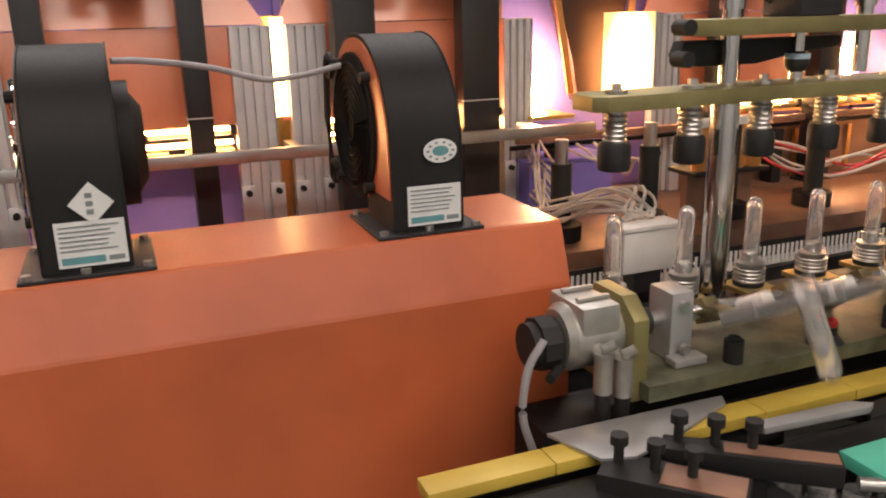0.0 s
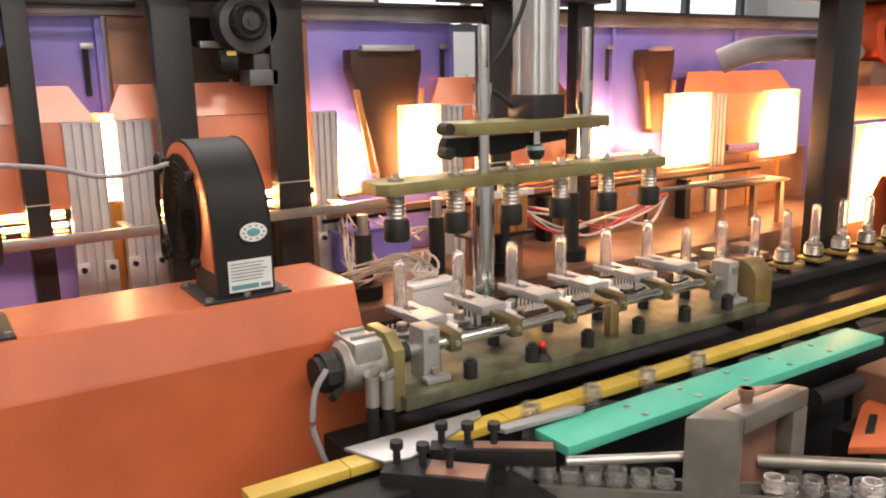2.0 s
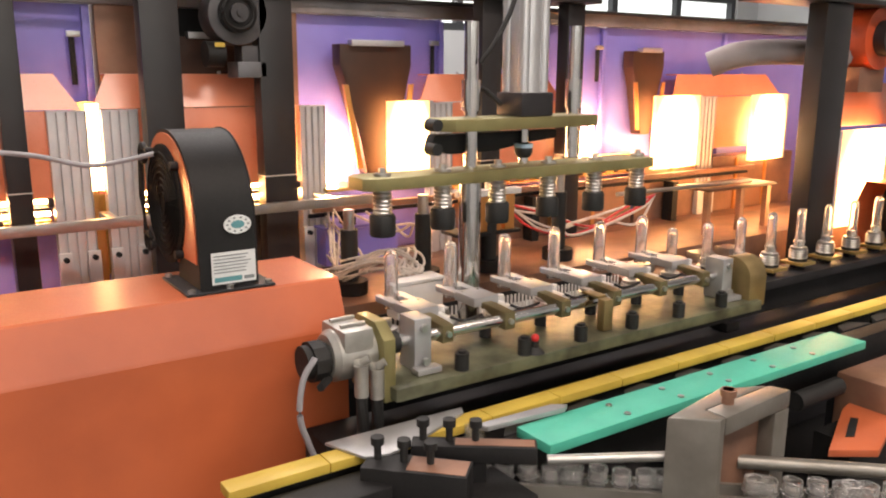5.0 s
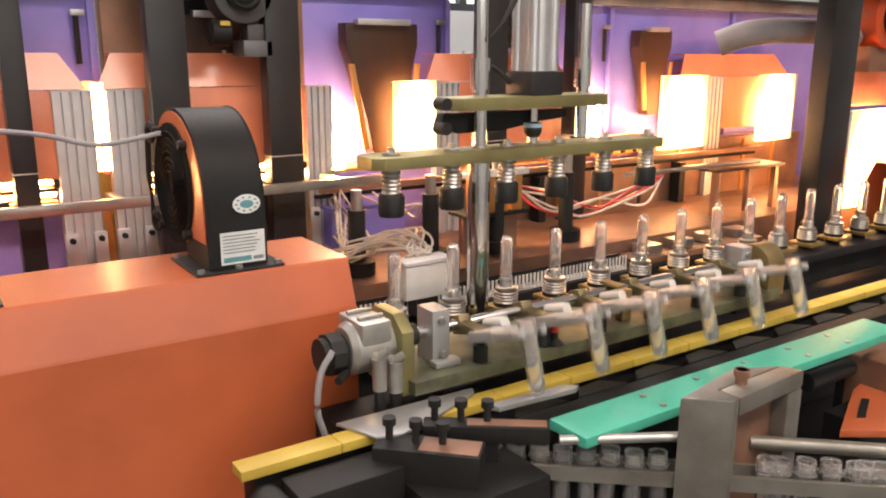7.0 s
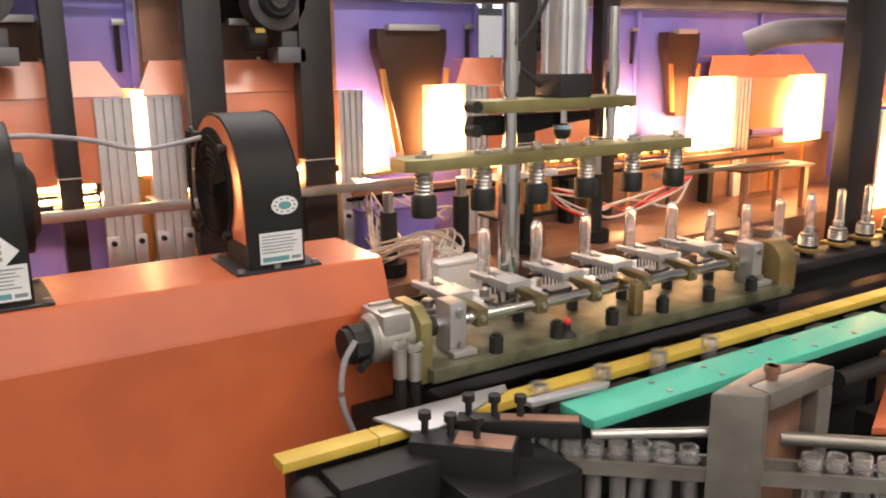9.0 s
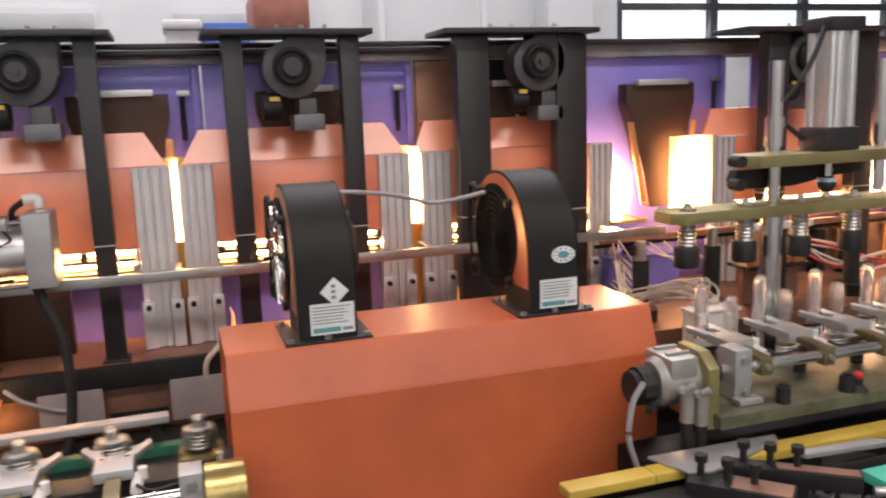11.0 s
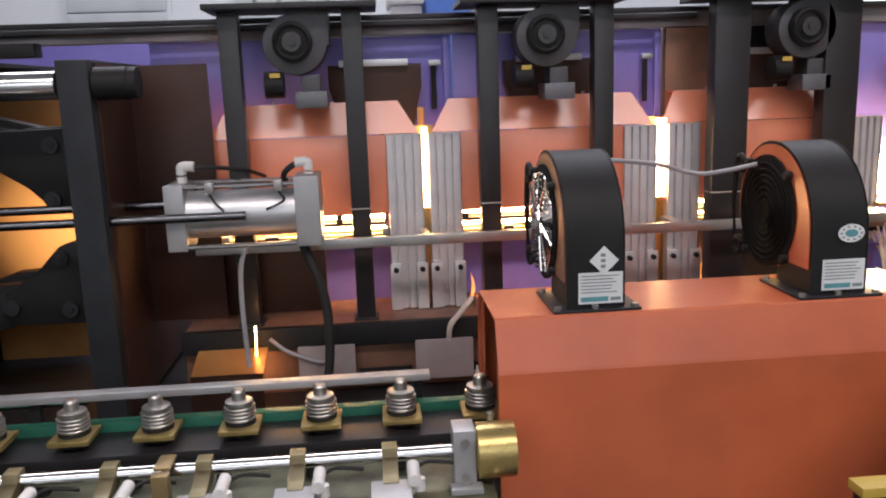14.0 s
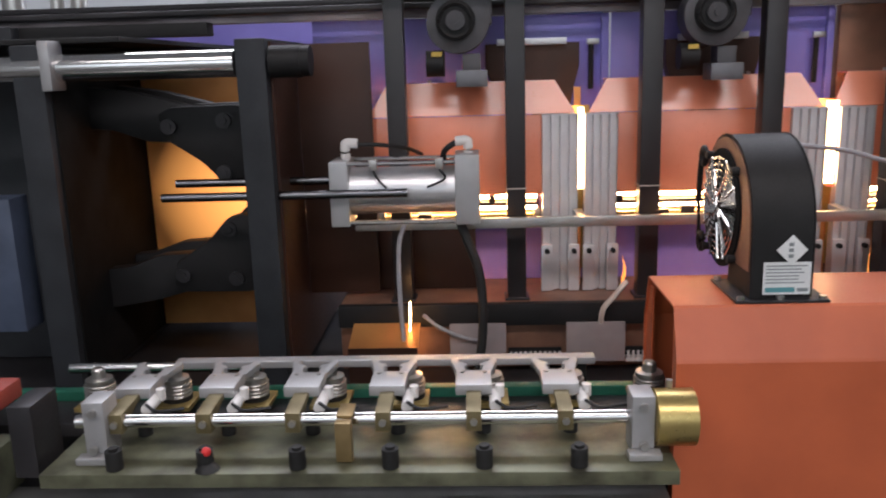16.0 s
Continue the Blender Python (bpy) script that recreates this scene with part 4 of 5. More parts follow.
        b = bmnew()
        cyl(b, (x_right, YS + 0.01, zs + 0.045), (x_right, YS + 0.01, zs + 0.058), 0.006, 8)
        part("nipple", b, STEEL, t)
    if motor_left:
        b = bmnew()
        prism(b, [(YS - 0.02 + 0.05 * math.cos(a), zs - 0.004 + 0.05 * math.sin(a)) for a in (k * math.pi / 14 for k in range(15))] + [(YS - 0.07, zp - 0.02), (YS + 0.03, zp - 0.02)], "x", x_right - 0.034, x_right + 0.03, 0.003)
        part("end_housing", b, DULLGOLD, t, "rounded dull gold end housing")
    else:
        part("far_block", box(bmnew(), x_left - 0.055, x_left - 0.015, YS - 0.055, YS + 0.03, zp - 0.02, zs + 0.05, 0.004), SOOT, t)
    arms = []
    for k in range(6):
        arms.append(gripper_arm(t, x_first + PITCH * k, zs))
    return t, arms


def gripper_arm(unit, x, zs):
    """One arm lying towards +y from the shaft: clamp, block, two jaws, air cylinder."""
    piv = Vector((x, YS, zs))
    bm = bmnew()
    prism(bm, [(-0.016, -0.017), (0.012, -0.017), (0.016, -0.004), (0.05, 0.009), (0.075, 0.011), (0.075, 0.021), (0.045, 0.021), (0.008, 0.019), (-0.016, 0.017)], "x", -0.0125, 0.0125, 0.0015)
    arm = new("arm", finish("arm", bm, ARMZINC))
    arm.parent = unit
    arm.location = piv - BASE[unit.name]
    BASE[arm.name] = Vector((0, 0, 0))
    b = bmnew()
    cyl(b, (0, -0.022, 0.0), (0, -0.016, 0.0), 0.006, 8)
    part("bolt", b, STEEL, arm)
    part("block", box(bmnew(), -0.031, 0.031, 0.062, 0.132, 0.0125, 0.0315, 0.002), ALUPALE, arm, "pale aluminium gripper block")
    for dx in (-0.02, 0.02):
        b = bmnew()
        cyl(b, (dx, 0.12, 0.0315), (dx, 0.12, 0.0335), 0.004, 8)
        part("screw", b, STEEL, arm)
    b = bmnew()
    cyl(b, (0.036, 0.03, 0.006), (0.036, 0.085, 0.006), 0.010, 12)
    cyl(b, (0.045, 0.075, 0.006), (0.045, 0.075, 0.026), 0.008, 10)
    part("air_cylinder", b, WHITEP, arm, "small white air fitting")
    b = bmnew()
    tube(b, spline([(0.036, 0.03, 0.016), (0.055, 0.02, 0.008), (0.075, 0.015, 0.010), (0.105, 0.02, 0.012)]), 0.003, 6)
    part("air_tube", b, RUBBER, arm)
    jaws = []
    for s in (-1, 1):
        pts = [(0.004, 0.0), (0.030, 0.0), (0.031, 0.05), (0.033, 0.060), (0.030, 0.072), (0.022, 0.078), (0.017, 0.074), (0.0185, 0.064), (0.016, 0.053), (0.007, 0.045), (0.005, 0.036), (0.012, 0.034), (0.012, 0.008), (0.004, 0.008)]
        j = bmnew()
        prism(j, [(s * u, v) for u, v in pts], "z", -0.006, 0.006, 0.0012)
        jaw = new("jaw", finish("jaw", j, ALUPALE))
        jaw.parent = arm
        jaw.location = (s * 0.0005, 0.133, 0.022)
        BASE[jaw.name] = Vector((0, 0, 0))
        jaws.append((jaw, s))
    return arm, jaws, x


ZR, ZL = 1.159, 1.104
unit_r, arms_r = gripper_unit("gripper_unit", X0, 0.602, 1.622, ZR, "row of six preform grippers with cast actuator on olive bed", True)
unit_l, arms_l = gripper_unit("gripper_unit", -1.162, -1.262, -0.254, ZL, "row of six empty grippers with brass end disc on olive bed", False)

col = thing("lift_column", (0.58, 1.06, 0.58), "black lift column under the cast actuator", "column")
part("tube", box(bmnew(), 0.50, 0.66, 1.03, 1.12, 0.581, 1.0, 0.004), BLACK, col)
b = bmnew()
tube(b, spline([(0.66, 0.99, 0.985), (0.70, 0.97, 1.0), (0.74, 0.98, 0.99), (0.76, 1.0, 0.965)]), 0.003, 6)
part("loose_wire", b, RUBBER, col)
lc = thing("gripper_apron", (-0.75, 1.0, 0.58), "grey steel apron below the gripper bed", "apron")
part("plate", box(bmnew(), -1.9, -0.24, 0.92, 1.15, 0.93, 0.945, 0.003), STEEL, lc)
part("web", box(bmnew(), -1.9, -0.24, 1.0, 1.14, 0.58, 0.93), BLACK, lc)
nb = thing("neighbour_gripper", (-1.45, 1.06, 0.945), "steel gripper blocks of the neighbouring mould station", "gripper unit")
part("bed_plate", box(bmnew(), -1.9, -1.40, 0.985, 1.17, 0.946, 1.04, 0.003), BEDZINC, nb)
part("block", box(bmnew(), -1.52, -1.44, 1.04, 1.17, 1.041, 1.15, 0.004), STEEL, nb)
part("block", box(bmnew(), -1.85, -1.56, 1.06, 1.15, 1.041, 1.12, 0.004), STEEL, nb)
part("red_clamp", box(bmnew(), -1.432, -1.37, 1.06, 1.155, 1.12, 1.155, 0.006), material("dull_red_paint", (0.30, 0.05, 0.035), 0.5), nb, "dull red clamp")
part("clamp_leg", box(bmnew(), -1.432, -1.40, 1.03, 1.058, 1.041, 1.15, 0.004), FLUE, nb)

# ---- press head over the right gripper row ----
ph = thing("press_frame", (1.12, 1.27, 1.041), "chrome column press frame with yellow zinc cross beam and air cylinder", "press frame")
for x, r, zb in ((0.977, 0.0155, 1.042), (1.273, 0.0140, 1.44)):
    b = bmnew()
    cyl(b, (x, 1.27, zb), (x, 1.27, 1.74), r, 22)
    if zb < 1.1:
        cyl(b, (x, 1.27, zb), (x, 1.27, 1.40), r + 0.009, 22)
    cyl(b, (x, 1.27, 1.555), (x, 1.27, 1.62), r + 0.005, 22)
    part("column", b, CHROME, ph, "bright chrome column")
part("upper_beam", prism(bmnew(), [(0.884, 1.245), (0.905, 1.222), (1.31, 1.222), (1.31, 1.32), (0.905, 1.32), (0.884, 1.30)], "z", 1.514, 1.540, 0.002), ZINC, ph, "yellow zinc-plated cross beam")
b = bmnew()
cyl(b, (1.128, 1.272, 1.592), (1.128, 1.272, 1.7995), 0.036, 28)
barrel = part("cylinder_barrel", b, ALU, ph, "ribbed aluminium air cylinder")
for x, y in ((1.10, 1.245), (1.155, 1.245), (1.10, 1.30), (1.155, 1.30)):
    part("barrel_rib", cyl(bmnew(), (x, y, 1.5925), (x, y, 1.7995), 0.0125, 12), ALU, barrel)
part("cylinder_base", box(bmnew(), 1.083, 1.174, 1.227, 1.318, 1.5405, 1.592, 0.004), SOOT, ph)
part("cylinder_cap", box(bmnew(), 1.083, 1.174, 1.227, 1.318, 1.80, 1.83, 0.004), SOOT, ph)
b = bmnew()
tube(b, spline([(1.083, 1.30, 1.565), (1.04, 1.315, 1.60), (0.995, 1.30, 1.585), (0.985, 1.29, 1.54), (0.99, 1.30, 1.47)]), 0.006, 8)
tube(b, spline([(1.083, 1.25, 1.81), (1.05, 1.24, 1.75), (1.01, 1.24, 1.69), (0.985, 1.25, 1.655)]), 0.0055, 8)
part("air_hose", b, RUBBER, ph)
part("sensor_bar", prism(bmnew(), [(0.895, 1.505), (1.24, 1.505), (1.24, 1.485), (1.15, 1.478), (1.05, 1.462), (0.93, 1.462), (0.885, 1.48)], "y", 1.285, 1.315, 0.003), BLACK, ph)
for z in (1.528, 1.478):
    b = bmnew()
    cyl(b, (0.872, 1.24, z), (0.872, 1.275, z), 0.013, 14)
    part("sensor", b, RUBBER, ph)

pb = thing("press_beam", (1.12, 1.27, 1.405), "yellow zinc pressing beam with six black rubber sockets", "press beam")
part("beam", prism(bmnew(), [(0.694, 1.24), (0.715, 1.222), (1.508, 1.222), (1.508, 1.32), (0.715, 1.32), (0.694, 1.30)], "z", 1.405, 1.430, 0.002), ZINC, pb)
for k in range(6):
    x = X0 + PITCH * k - 0.005
    sp = bmnew()
    cyl(sp, (x, YM, 1.352), (x, YM, 1.404), 0.0165, 18)
    for j in range(6):
        tube(sp, [(x + 0.018 * math.cos(a), YM + 0.018 * math.sin(a), 1.356 + j * 0.008) for a in (i * math.tau / 16 for i in range(17))], 0.0025, 6)
    so = part("spring", sp, STEEL, pb)
    b = bmnew()
    lathe(b, [(0, 1.352), (0.024, 1.352), (0.027, 1.347), (0.027, 1.312), (0.025, 1.307), (0.014, 1.307), (0.013, 1.33), (0, 1.33)], (x, YM), 22)
    part("socket", b, RUBBER, so, "black rubber socket")
    b = bmnew()
    cyl(b, (x, YM, 1.4305), (x, YM, 1.436), 0.018, 16)
    cyl(b, (x, YM, 1.436), (x, YM, 1.446), 0.0085, 6)
    part("nut", b, STEEL, so)
b = bmnew()
cyl(b, (1.128, 1.272, 1.431), (1.128, 1.272, 1.447), 0.012, 14)
cyl(b, (1.128, 1.272, 1.478), (1.128, 1.272, 1.65), 0.010, 16)
part("piston_rod", b, CHROME, pb)
b = bmnew()
bmesh.ops.create_uvsphere(b, u_segments=16, v_segments=10, radius=0.021, matrix=Matrix.Translation((1.128, 1.272, 1.463)))
part("ball_joint", b, RUBBER, pb, "dark ball joint with pale band")
b = bmnew()
cyl(b, (1.128, 1.272, 1.4685), (1.128, 1.272, 1.4775), 0.0215, 18)
part("band", b, material("pale_blue_band", (0.35, 0.5, 0.62), 0.4), pb)

# things behind the press: white box, wire bundle, dark sockets
wx = thing("terminal_box", (0.89, 1.40, 1.085), "white plastic terminal box beside the mandrels", "terminal box")
part("body", box(bmnew(), 0.838, 0.962, 1.35, 1.40, 1.085, 1.165, 0.004), WHITEP, wx)
part("lid", box(bmnew(), 0.835, 0.965, 1.346, 1.404, 1.1655, 1.175, 0.003), WHITEP, wx)
part("stand", box(bmnew(), 0.87, 0.93, 1.36, 1.395, 1.041, 1.0845), SOOT, wx)
rng = random.Random(4)
wires = thing("wire_bundle", (0.95, 1.6, 1.086), "loose bundle of pale wires from oven to terminal box", "wires")
for k in range(14):
    j = lambda s: rng.uniform(-s, s)
    z0 = 1.12 + 0.012 * k
    bm = bmnew()
    tube(bm, spline([(0.96 + j(0.03), 1.93, z0), (0.92 + j(0.05), 1.75, 1.13 + j(0.03)), (0.84 + j(0.07), 1.60, 1.15 + j(0.03)), (0.90 + j(0.06), 1.48, 1.20 + j(0.025)), (0.91 + j(0.04), 1.41, 1.19), (0.90 + j(0.04), 1.39, 1.178)]), 0.0032, 6)
    part("wire", bm, WIRE, wires)
for k in range(3):
    bm = bmnew()
    tube(bm, spline([(1.0 + 0.05 * k, 1.88, 1.24), (1.06 + 0.04 * k, 1.80, 1.21 - 0.02 * k), (1.12, 1.72, 1.22), (1.13, 1.66, 1.17 - 0.02 * k), (0.98, 1.60, 1.10)]), 0.0035, 6)
    part("wire", bm, WIRE, wires)
for x, z in ((0.86, 1.20), (1.08, 1.22), (1.30, 1.25), (1.56, 1.24)):
    sb = thing("back_socket", (x, 1.62, 1.086), "black sprung plunger on the back table", "plunger", "back plungers")
    b = bmnew()
    cyl(b, (x, 1.62, 1.0865), (x, 1.62, 1.12), 0.045, 22)
    part("base", b, BLACK, sb)
    b = bmnew()
    cyl(b, (x, 1.62, 1.12), (x, 1.62, z + 0.05), 0.022, 18)
    part("barrel", b, RUBBER, sb)
    b = bmnew()
    cyl(b, (x, 1.62, z + 0.05), (x, 1.62, z + 0.10), 0.014, 14)
    part("rod", b, STEEL, sb)
lp = thing("lamp_terminal_stack", (1.27, 1.66, 1.086), "row of amber lamp terminals on a plate", "terminals")
part("plate", box(bmnew(), 1.19, 1.40, 1.60, 1.70, 1.19, 1.20, 0.002), BLACK, lp)
part("stand", box(bmnew(), 1.20, 1.39, 1.64, 1.66, 1.0865, 1.189), RUST, lp)
for k in range(4):
    part("terminal", box(bmnew(), 1.20 + 0.048 * k, 1.235 + 0.048 * k, 1.605, 1.63, 1.201, 1.30, 0.003), AMBER, lp)
part("cap", box(bmnew(), 1.19, 1.40, 1.602, 1.633, 1.301, 1.318, 0.002), WHITEP, lp)
st2 = thing("work_stand", (2.0, 1.62, 1.086), "dark flat stand with loose cables before the far lamps", "stand")
part("top", box(bmnew(), 2.20, 2.58, 1.58, 1.73, 1.240, 1.250, 0.003), FLUE, st2)
for x in (2.22, 2.40, 2.55):
    part("leg", box(bmnew(), x, x + 0.02, 1.6, 1.62, 1.0865, 1.2395), RUST, st2)
part("pipe", tube(bmnew(), [(1.80, 1.62, 1.262), (2.0, 1.62, 1.260), (2.45, 1.60, 1.262)], 0.007, 8), STEEL, st2)
for k in range(6):
    bm = bmnew()
    z = 1.29 + 0.02 * k
    tube(bm, spline([(1.45 + j(0.05), 1.80, 1.25 + j(0.02)), (1.58 + j(0.05), 1.72, 1.19 + j(0.04)), (1.70 + j(0.05), 1.66, 1.16 + j(0.03)), (1.86 + j(0.03), 1.60, 1.20 + j(0.04)), (1.93, 1.58, 1.255)]), 0.004, 6)
    part("cable", bm, WIRE if k % 3 else REDP, st2)
plt = thing("tool_plate", (1.9, 1.46, 1.03), "steel plate with clamps behind the mandrel chain", "plate")
part("plate", box(bmnew(), 1.66, 2.25, 1.42, 1.51, 1.031, 1.05, 0.003), RUST, plt)
for x in (1.72, 1.86, 2.0, 2.14):
    part("clamp", box(bmnew(), x, x + 0.07, 1.44, 1.50, 1.051, 1.08, 0.004), STEEL, plt)

# ---- far front oven: post, red blower, lamp ----
fp = thing("far_oven_post", (2.3, 1.3, 0.9), "large black upright post of the far front oven", "post")
part("tube", box(bmnew(), 2.385, 2.53, 1.335, 1.40, 0.901, 1.85, 0.004), POST, fp)
part("top_plate", box(bmnew(), 2.16, 3.2, 1.32, 1.5, 1.851, 1.868, 0.003), POST, fp)
part("far_tube", box(bmnew(), 2.95, 3.08, 1.335, 1.40, 0.901, 1.85, 0.004), POST, fp)
fb = thing("red_blower", (2.62, 1.42, 1.70), "red painted snail blower under the far oven plate", "blower")
b = bmnew()
cyl(b, (2.80, 1.38, 1.752), (2.80, 1.47, 1.752), 0.105, 32)
part("casing", b, material("red_paint", (0.62, 0.09, 0.03), 0.4), fb)
b = bmnew()
cyl(b, (2.80, 1.34, 1.752), (2.80, 1.379, 1.752), 0.06, 28)
part("inlet", b, SOOT, fb)
part("outlet", box(bmnew(), 2.72, 2.88, 1.40, 1.47, 1.57, 1.655, 0.004), RUST, fb)
fh = thing("far_oven_housing", (3.2, 1.30, 0.9), "orange painted housing of the far front oven", "oven housing")
sh_ = bmnew()
folded(sh_, [(1.13, 0.70), (1.13, 1.172), (1.163, 1.2605), (1.366, 1.263), (1.40, 1.177), (1.40, 0.92)], 2.78, 4.4, 0.003)
part("shell", sh_, ORANGE, fh)
part("cover", box(bmnew(), 2.50, 3.2, 1.455, 1.46, 1.45, 1.60, 0.002), HOOD, fh)
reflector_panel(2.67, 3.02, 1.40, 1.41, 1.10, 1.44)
pilaster_far = thing("aluminium_upright", (2.5, 1.41, 0.9), "ribbed aluminium profile upright with bolted foot clamps", "upright", "ribbed aluminium uprights")
part("profile", box(bmnew(), 2.57, 2.66, 1.40, 1.44, 0.901, 1.44, 0.003), PROFILE, pilaster_far)
dp = thing("air_duct", (2.4, 1.55, 1.66), "pale grey flexible air duct near the far post", "duct")
part("hose", tube(bmnew(), spline([(2.20, 1.62, 1.66), (2.25, 1.56, 1.69), (2.36, 1.52, 1.702), (2.54, 1.48, 1.702), (2.72, 1.47, 1.69)]), 0.042, 14), GREYBOX, dp)

# ---- preform rails in front ----
yb = thing("yellow_rail", (1.1, 0.905, 1.03), "yellow painted preform guide bar in joined lengths", "guide bar")
xs = [0.275, 0.436, 0.592, 0.749, 0.907, 1.070, 1.235, 1.40, 1.565, 1.73, 1.895, 2.06, 2.3]
for a, b_ in zip(xs, xs[1:]):
    part("length", box(bmnew(), a + 0.0008, b_ - 0.0008, 0.882, 0.921, 1.034, 1.050, 0.0015), YELLOW, yb)
part("beam", box(bmnew(), 0.30, 2.3, 0.895, 0.945, 0.94, 1.033, 0.003), BLACK, yb)
part("stay", box(bmnew(), 0.40, 0.46, 0.90, 0.93, 0.58, 0.94), BLACK, yb)
part("stay", box(bmnew(), 1.9, 1.96, 0.90, 0.93, 0.58, 0.94), BLACK, yb)
tooth = thing("toothed_bar", (1.3, 0.84, 1.0), "black notched bar beside the yellow rail", "bar")
part("bar", box(bmnew(), 0.72, 2.1, 0.792, 0.838, 0.93, 1.030, 0.002), BLACK, tooth)
for k in range(11):
    x = X0 - 0.03 + PITCH * k
    if x < 2.0:
        part("tooth", prism(bmnew(), [(x + 0.015, 0.839), (x + 0.045, 0.872), (x + 0.10, 0.878), (x + 0.138, 0.839)], "z", 1.012, 1.032, 0.001), RUBBER, tooth)
part("stay", box(bmnew(), 1.0, 1.05, 0.80, 0.83, 0.58, 0.93), BLACK, tooth)
gb = thing("green_slide", (1.22, 0.80, 1.034), "teal plastic sliding bar with small screws", "slide bar")
part("bar", box(bmnew(), 0.755, 1.69, 0.772, 0.858, 1.034, 1.052, 0.002), GREEN, gb)
for k in range(5):
    for y in (0.79, 0.835):
        b = bmnew()
        cyl(b, (0.95 + 0.14 * k, y, 1.052), (0.95 + 0.14 * k, y, 1.0545), 0.006, 12)
        part("screw", b, STEEL, gb)
gate = thing("gate_plate", (0.56, 0.93, 0.95), "pale steel gate plate at the start of the preform rail", "gate plate")
part("plate", prism(bmnew(), [(0.455, 0.94), (0.72, 0.935), (0.71, 0.915), (0.60, 0.872), (0.525, 0.850), (0.485, 0.862)], "z", 1.051, 1.056, 0.001), ALUPALE, gate)
part("lever", prism(bmnew(), [(0.69, 0.852), (0.70, 0.832), (0.86, 0.820), (0.875, 0.828), (0.85, 0.845)], "z", 1.053, 1.063, 0.002), ALUPALE, gate, "pale flat lever")
part("base", box(bmnew(), 0.50, 0.70, 0.70, 0.88, 0.90, 1.0, 0.003), BLACK, gate)
part("stay", box(bmnew(), 0.55, 0.60, 0.74, 0.80, 0.6, 0.90), BLACK, gate)


def knob_block(x0, x1, y0, y1, z0, z1, turn, n):
    t = thing("clamp_block", (0, 0, 0), "black clamp block with a row of black thumb screws", "clamp block", "clamp blocks")
    part("block", box(bmnew(), x0, x1, y0, y1, z0, z1, 0.003), BLACK, t)
    part("worn_top", box(bmnew(), x0 + 0.07, x1 - 0.004, y0 + 0.006, y1 - 0.006, z1 + 0.0002, z1 + 0.001), RUST, t)
    for k in range(n):
        x = x0 + 0.018 + k * 0.042
        b = bmnew()
        cyl(b, (x, (y0 + y1) / 2 + 0.006, z1), (x, (y0 + y1) / 2 + 0.006, z1 + 0.024), 0.006, 10)
        cyl(b, (x, (y0 + y1) / 2 + 0.006, z1 + 0.024), (x, (y0 + y1) / 2 + 0.006, z1 + 0.036), 0.0105, 14)
        part("thumb_screw", b, RUBBER, t)
    part("stay", box(bmnew(), (x0 + x1) / 2 - 0.02, (x0 + x1) / 2 + 0.02, y0 + 0.004, y1 - 0.004, z0 - 0.12, z0 - 0.0005), BLACK, t)
    t.matrix_world = turn
    return t


knob_block(-0.02, 0.145, -0.036, 0.022, -0.10, 0.0, pose(0.505, 0.853, 1.052, 0, 0, -46), 3)
knob_block(-0.03, 0.17, -0.018, 0.018, -0.028, 0.0, pose(0.592, 0.841, 1.062, 0, 0, -37), 3)
feed = thing("infeed_rail", (0.75, 0.60, 0.9), "steel infeed rails carrying a slanting row of preforms", "infeed rail")
D = Vector((0.754, -0.657, 0)).normalized()
N = Vector((0.657, 0.754, 0))
P0 = Vector((0.668, 0.838, 0.985))
for s in (-0.022, 0.022):
    a, c = P0 + N * s, P0 + N * s + D * 0.75
    part("rail", prism(bmnew(), [tuple((a + N * 0.004)[:2]), tuple((c + N * 0.004)[:2]), tuple((c - N * 0.004)[:2]), tuple((a - N * 0.004)[:2])], "z", 0.960, 0.984), CASEGREY, feed)
a, c = P0, P0 + D * 0.75
part("web", prism(bmnew(), [tuple((a + N * 0.03)[:2]), tuple((c + N * 0.03)[:2]), tuple((c - N * 0.03)[:2]), tuple((a - N * 0.03)[:2])], "z", 0.84, 0.86), BLACK, feed)
part("stay", box(bmnew(), 1.08, 1.12, 0.44, 0.48, 0.0, 0.839), BLACK, feed)
for k in range(21):
    p = P0 + D * (0.02 + 0.038 * k)
    if 0.905 < p.x < 1.02:
        continue
    pf = preform()
    pf.matrix_world = pose(p.x, p.y, 0.996 + 0.002 * (k % 3), 180, 4 * math.sin(k * 2.1), 20 * k)
sb = thing("feed_gearbox", (1.2, 0.73, 0.84), "grey steel gearbox case with stud beside the infeed", "gearbox")
gbx = bmnew()
prism(gbx, [(0.879, 0.612), (0.940, 0.558), (0.955, 0.5592), (0.955, 0.600), (1.13, 0.607), (1.047, 0.644)], "z", 0.80, 1.117, 0.005)
part("case", gbx, CASEGREY, sb)
part("side_cover", prism(bmnew(), [(0.956, 0.5594), (1.144, 0.572), (1.131, 0.606), (0.956, 0.599)], "z", 1.085, 1.117, 0.005), CASEGREY, sb)
part("side_cheek", prism(bmnew(), [(1.10, 0.569), (1.144, 0.572), (1.131, 0.606), (1.10, 0.604)], "z", 0.80, 1.0845, 0.004), CASEGREY, sb)
part("inner_plate", prism(bmnew(), [(0.9555, 0.592), (1.099, 0.598), (1.099, 0.602), (0.9555, 0.5985)], "z", 0.80, 1.084), RUST, sb)
b = bmnew()
cyl(b, (1.005, 0.595, 1.117), (1.005, 0.595, 1.141), 0.010, 16)
cyl(b, (1.005, 0.595, 1.130), (1.005, 0.595, 1.141), 0.013, 16)
part("stud", b, RUST, sb)
b = bmnew()
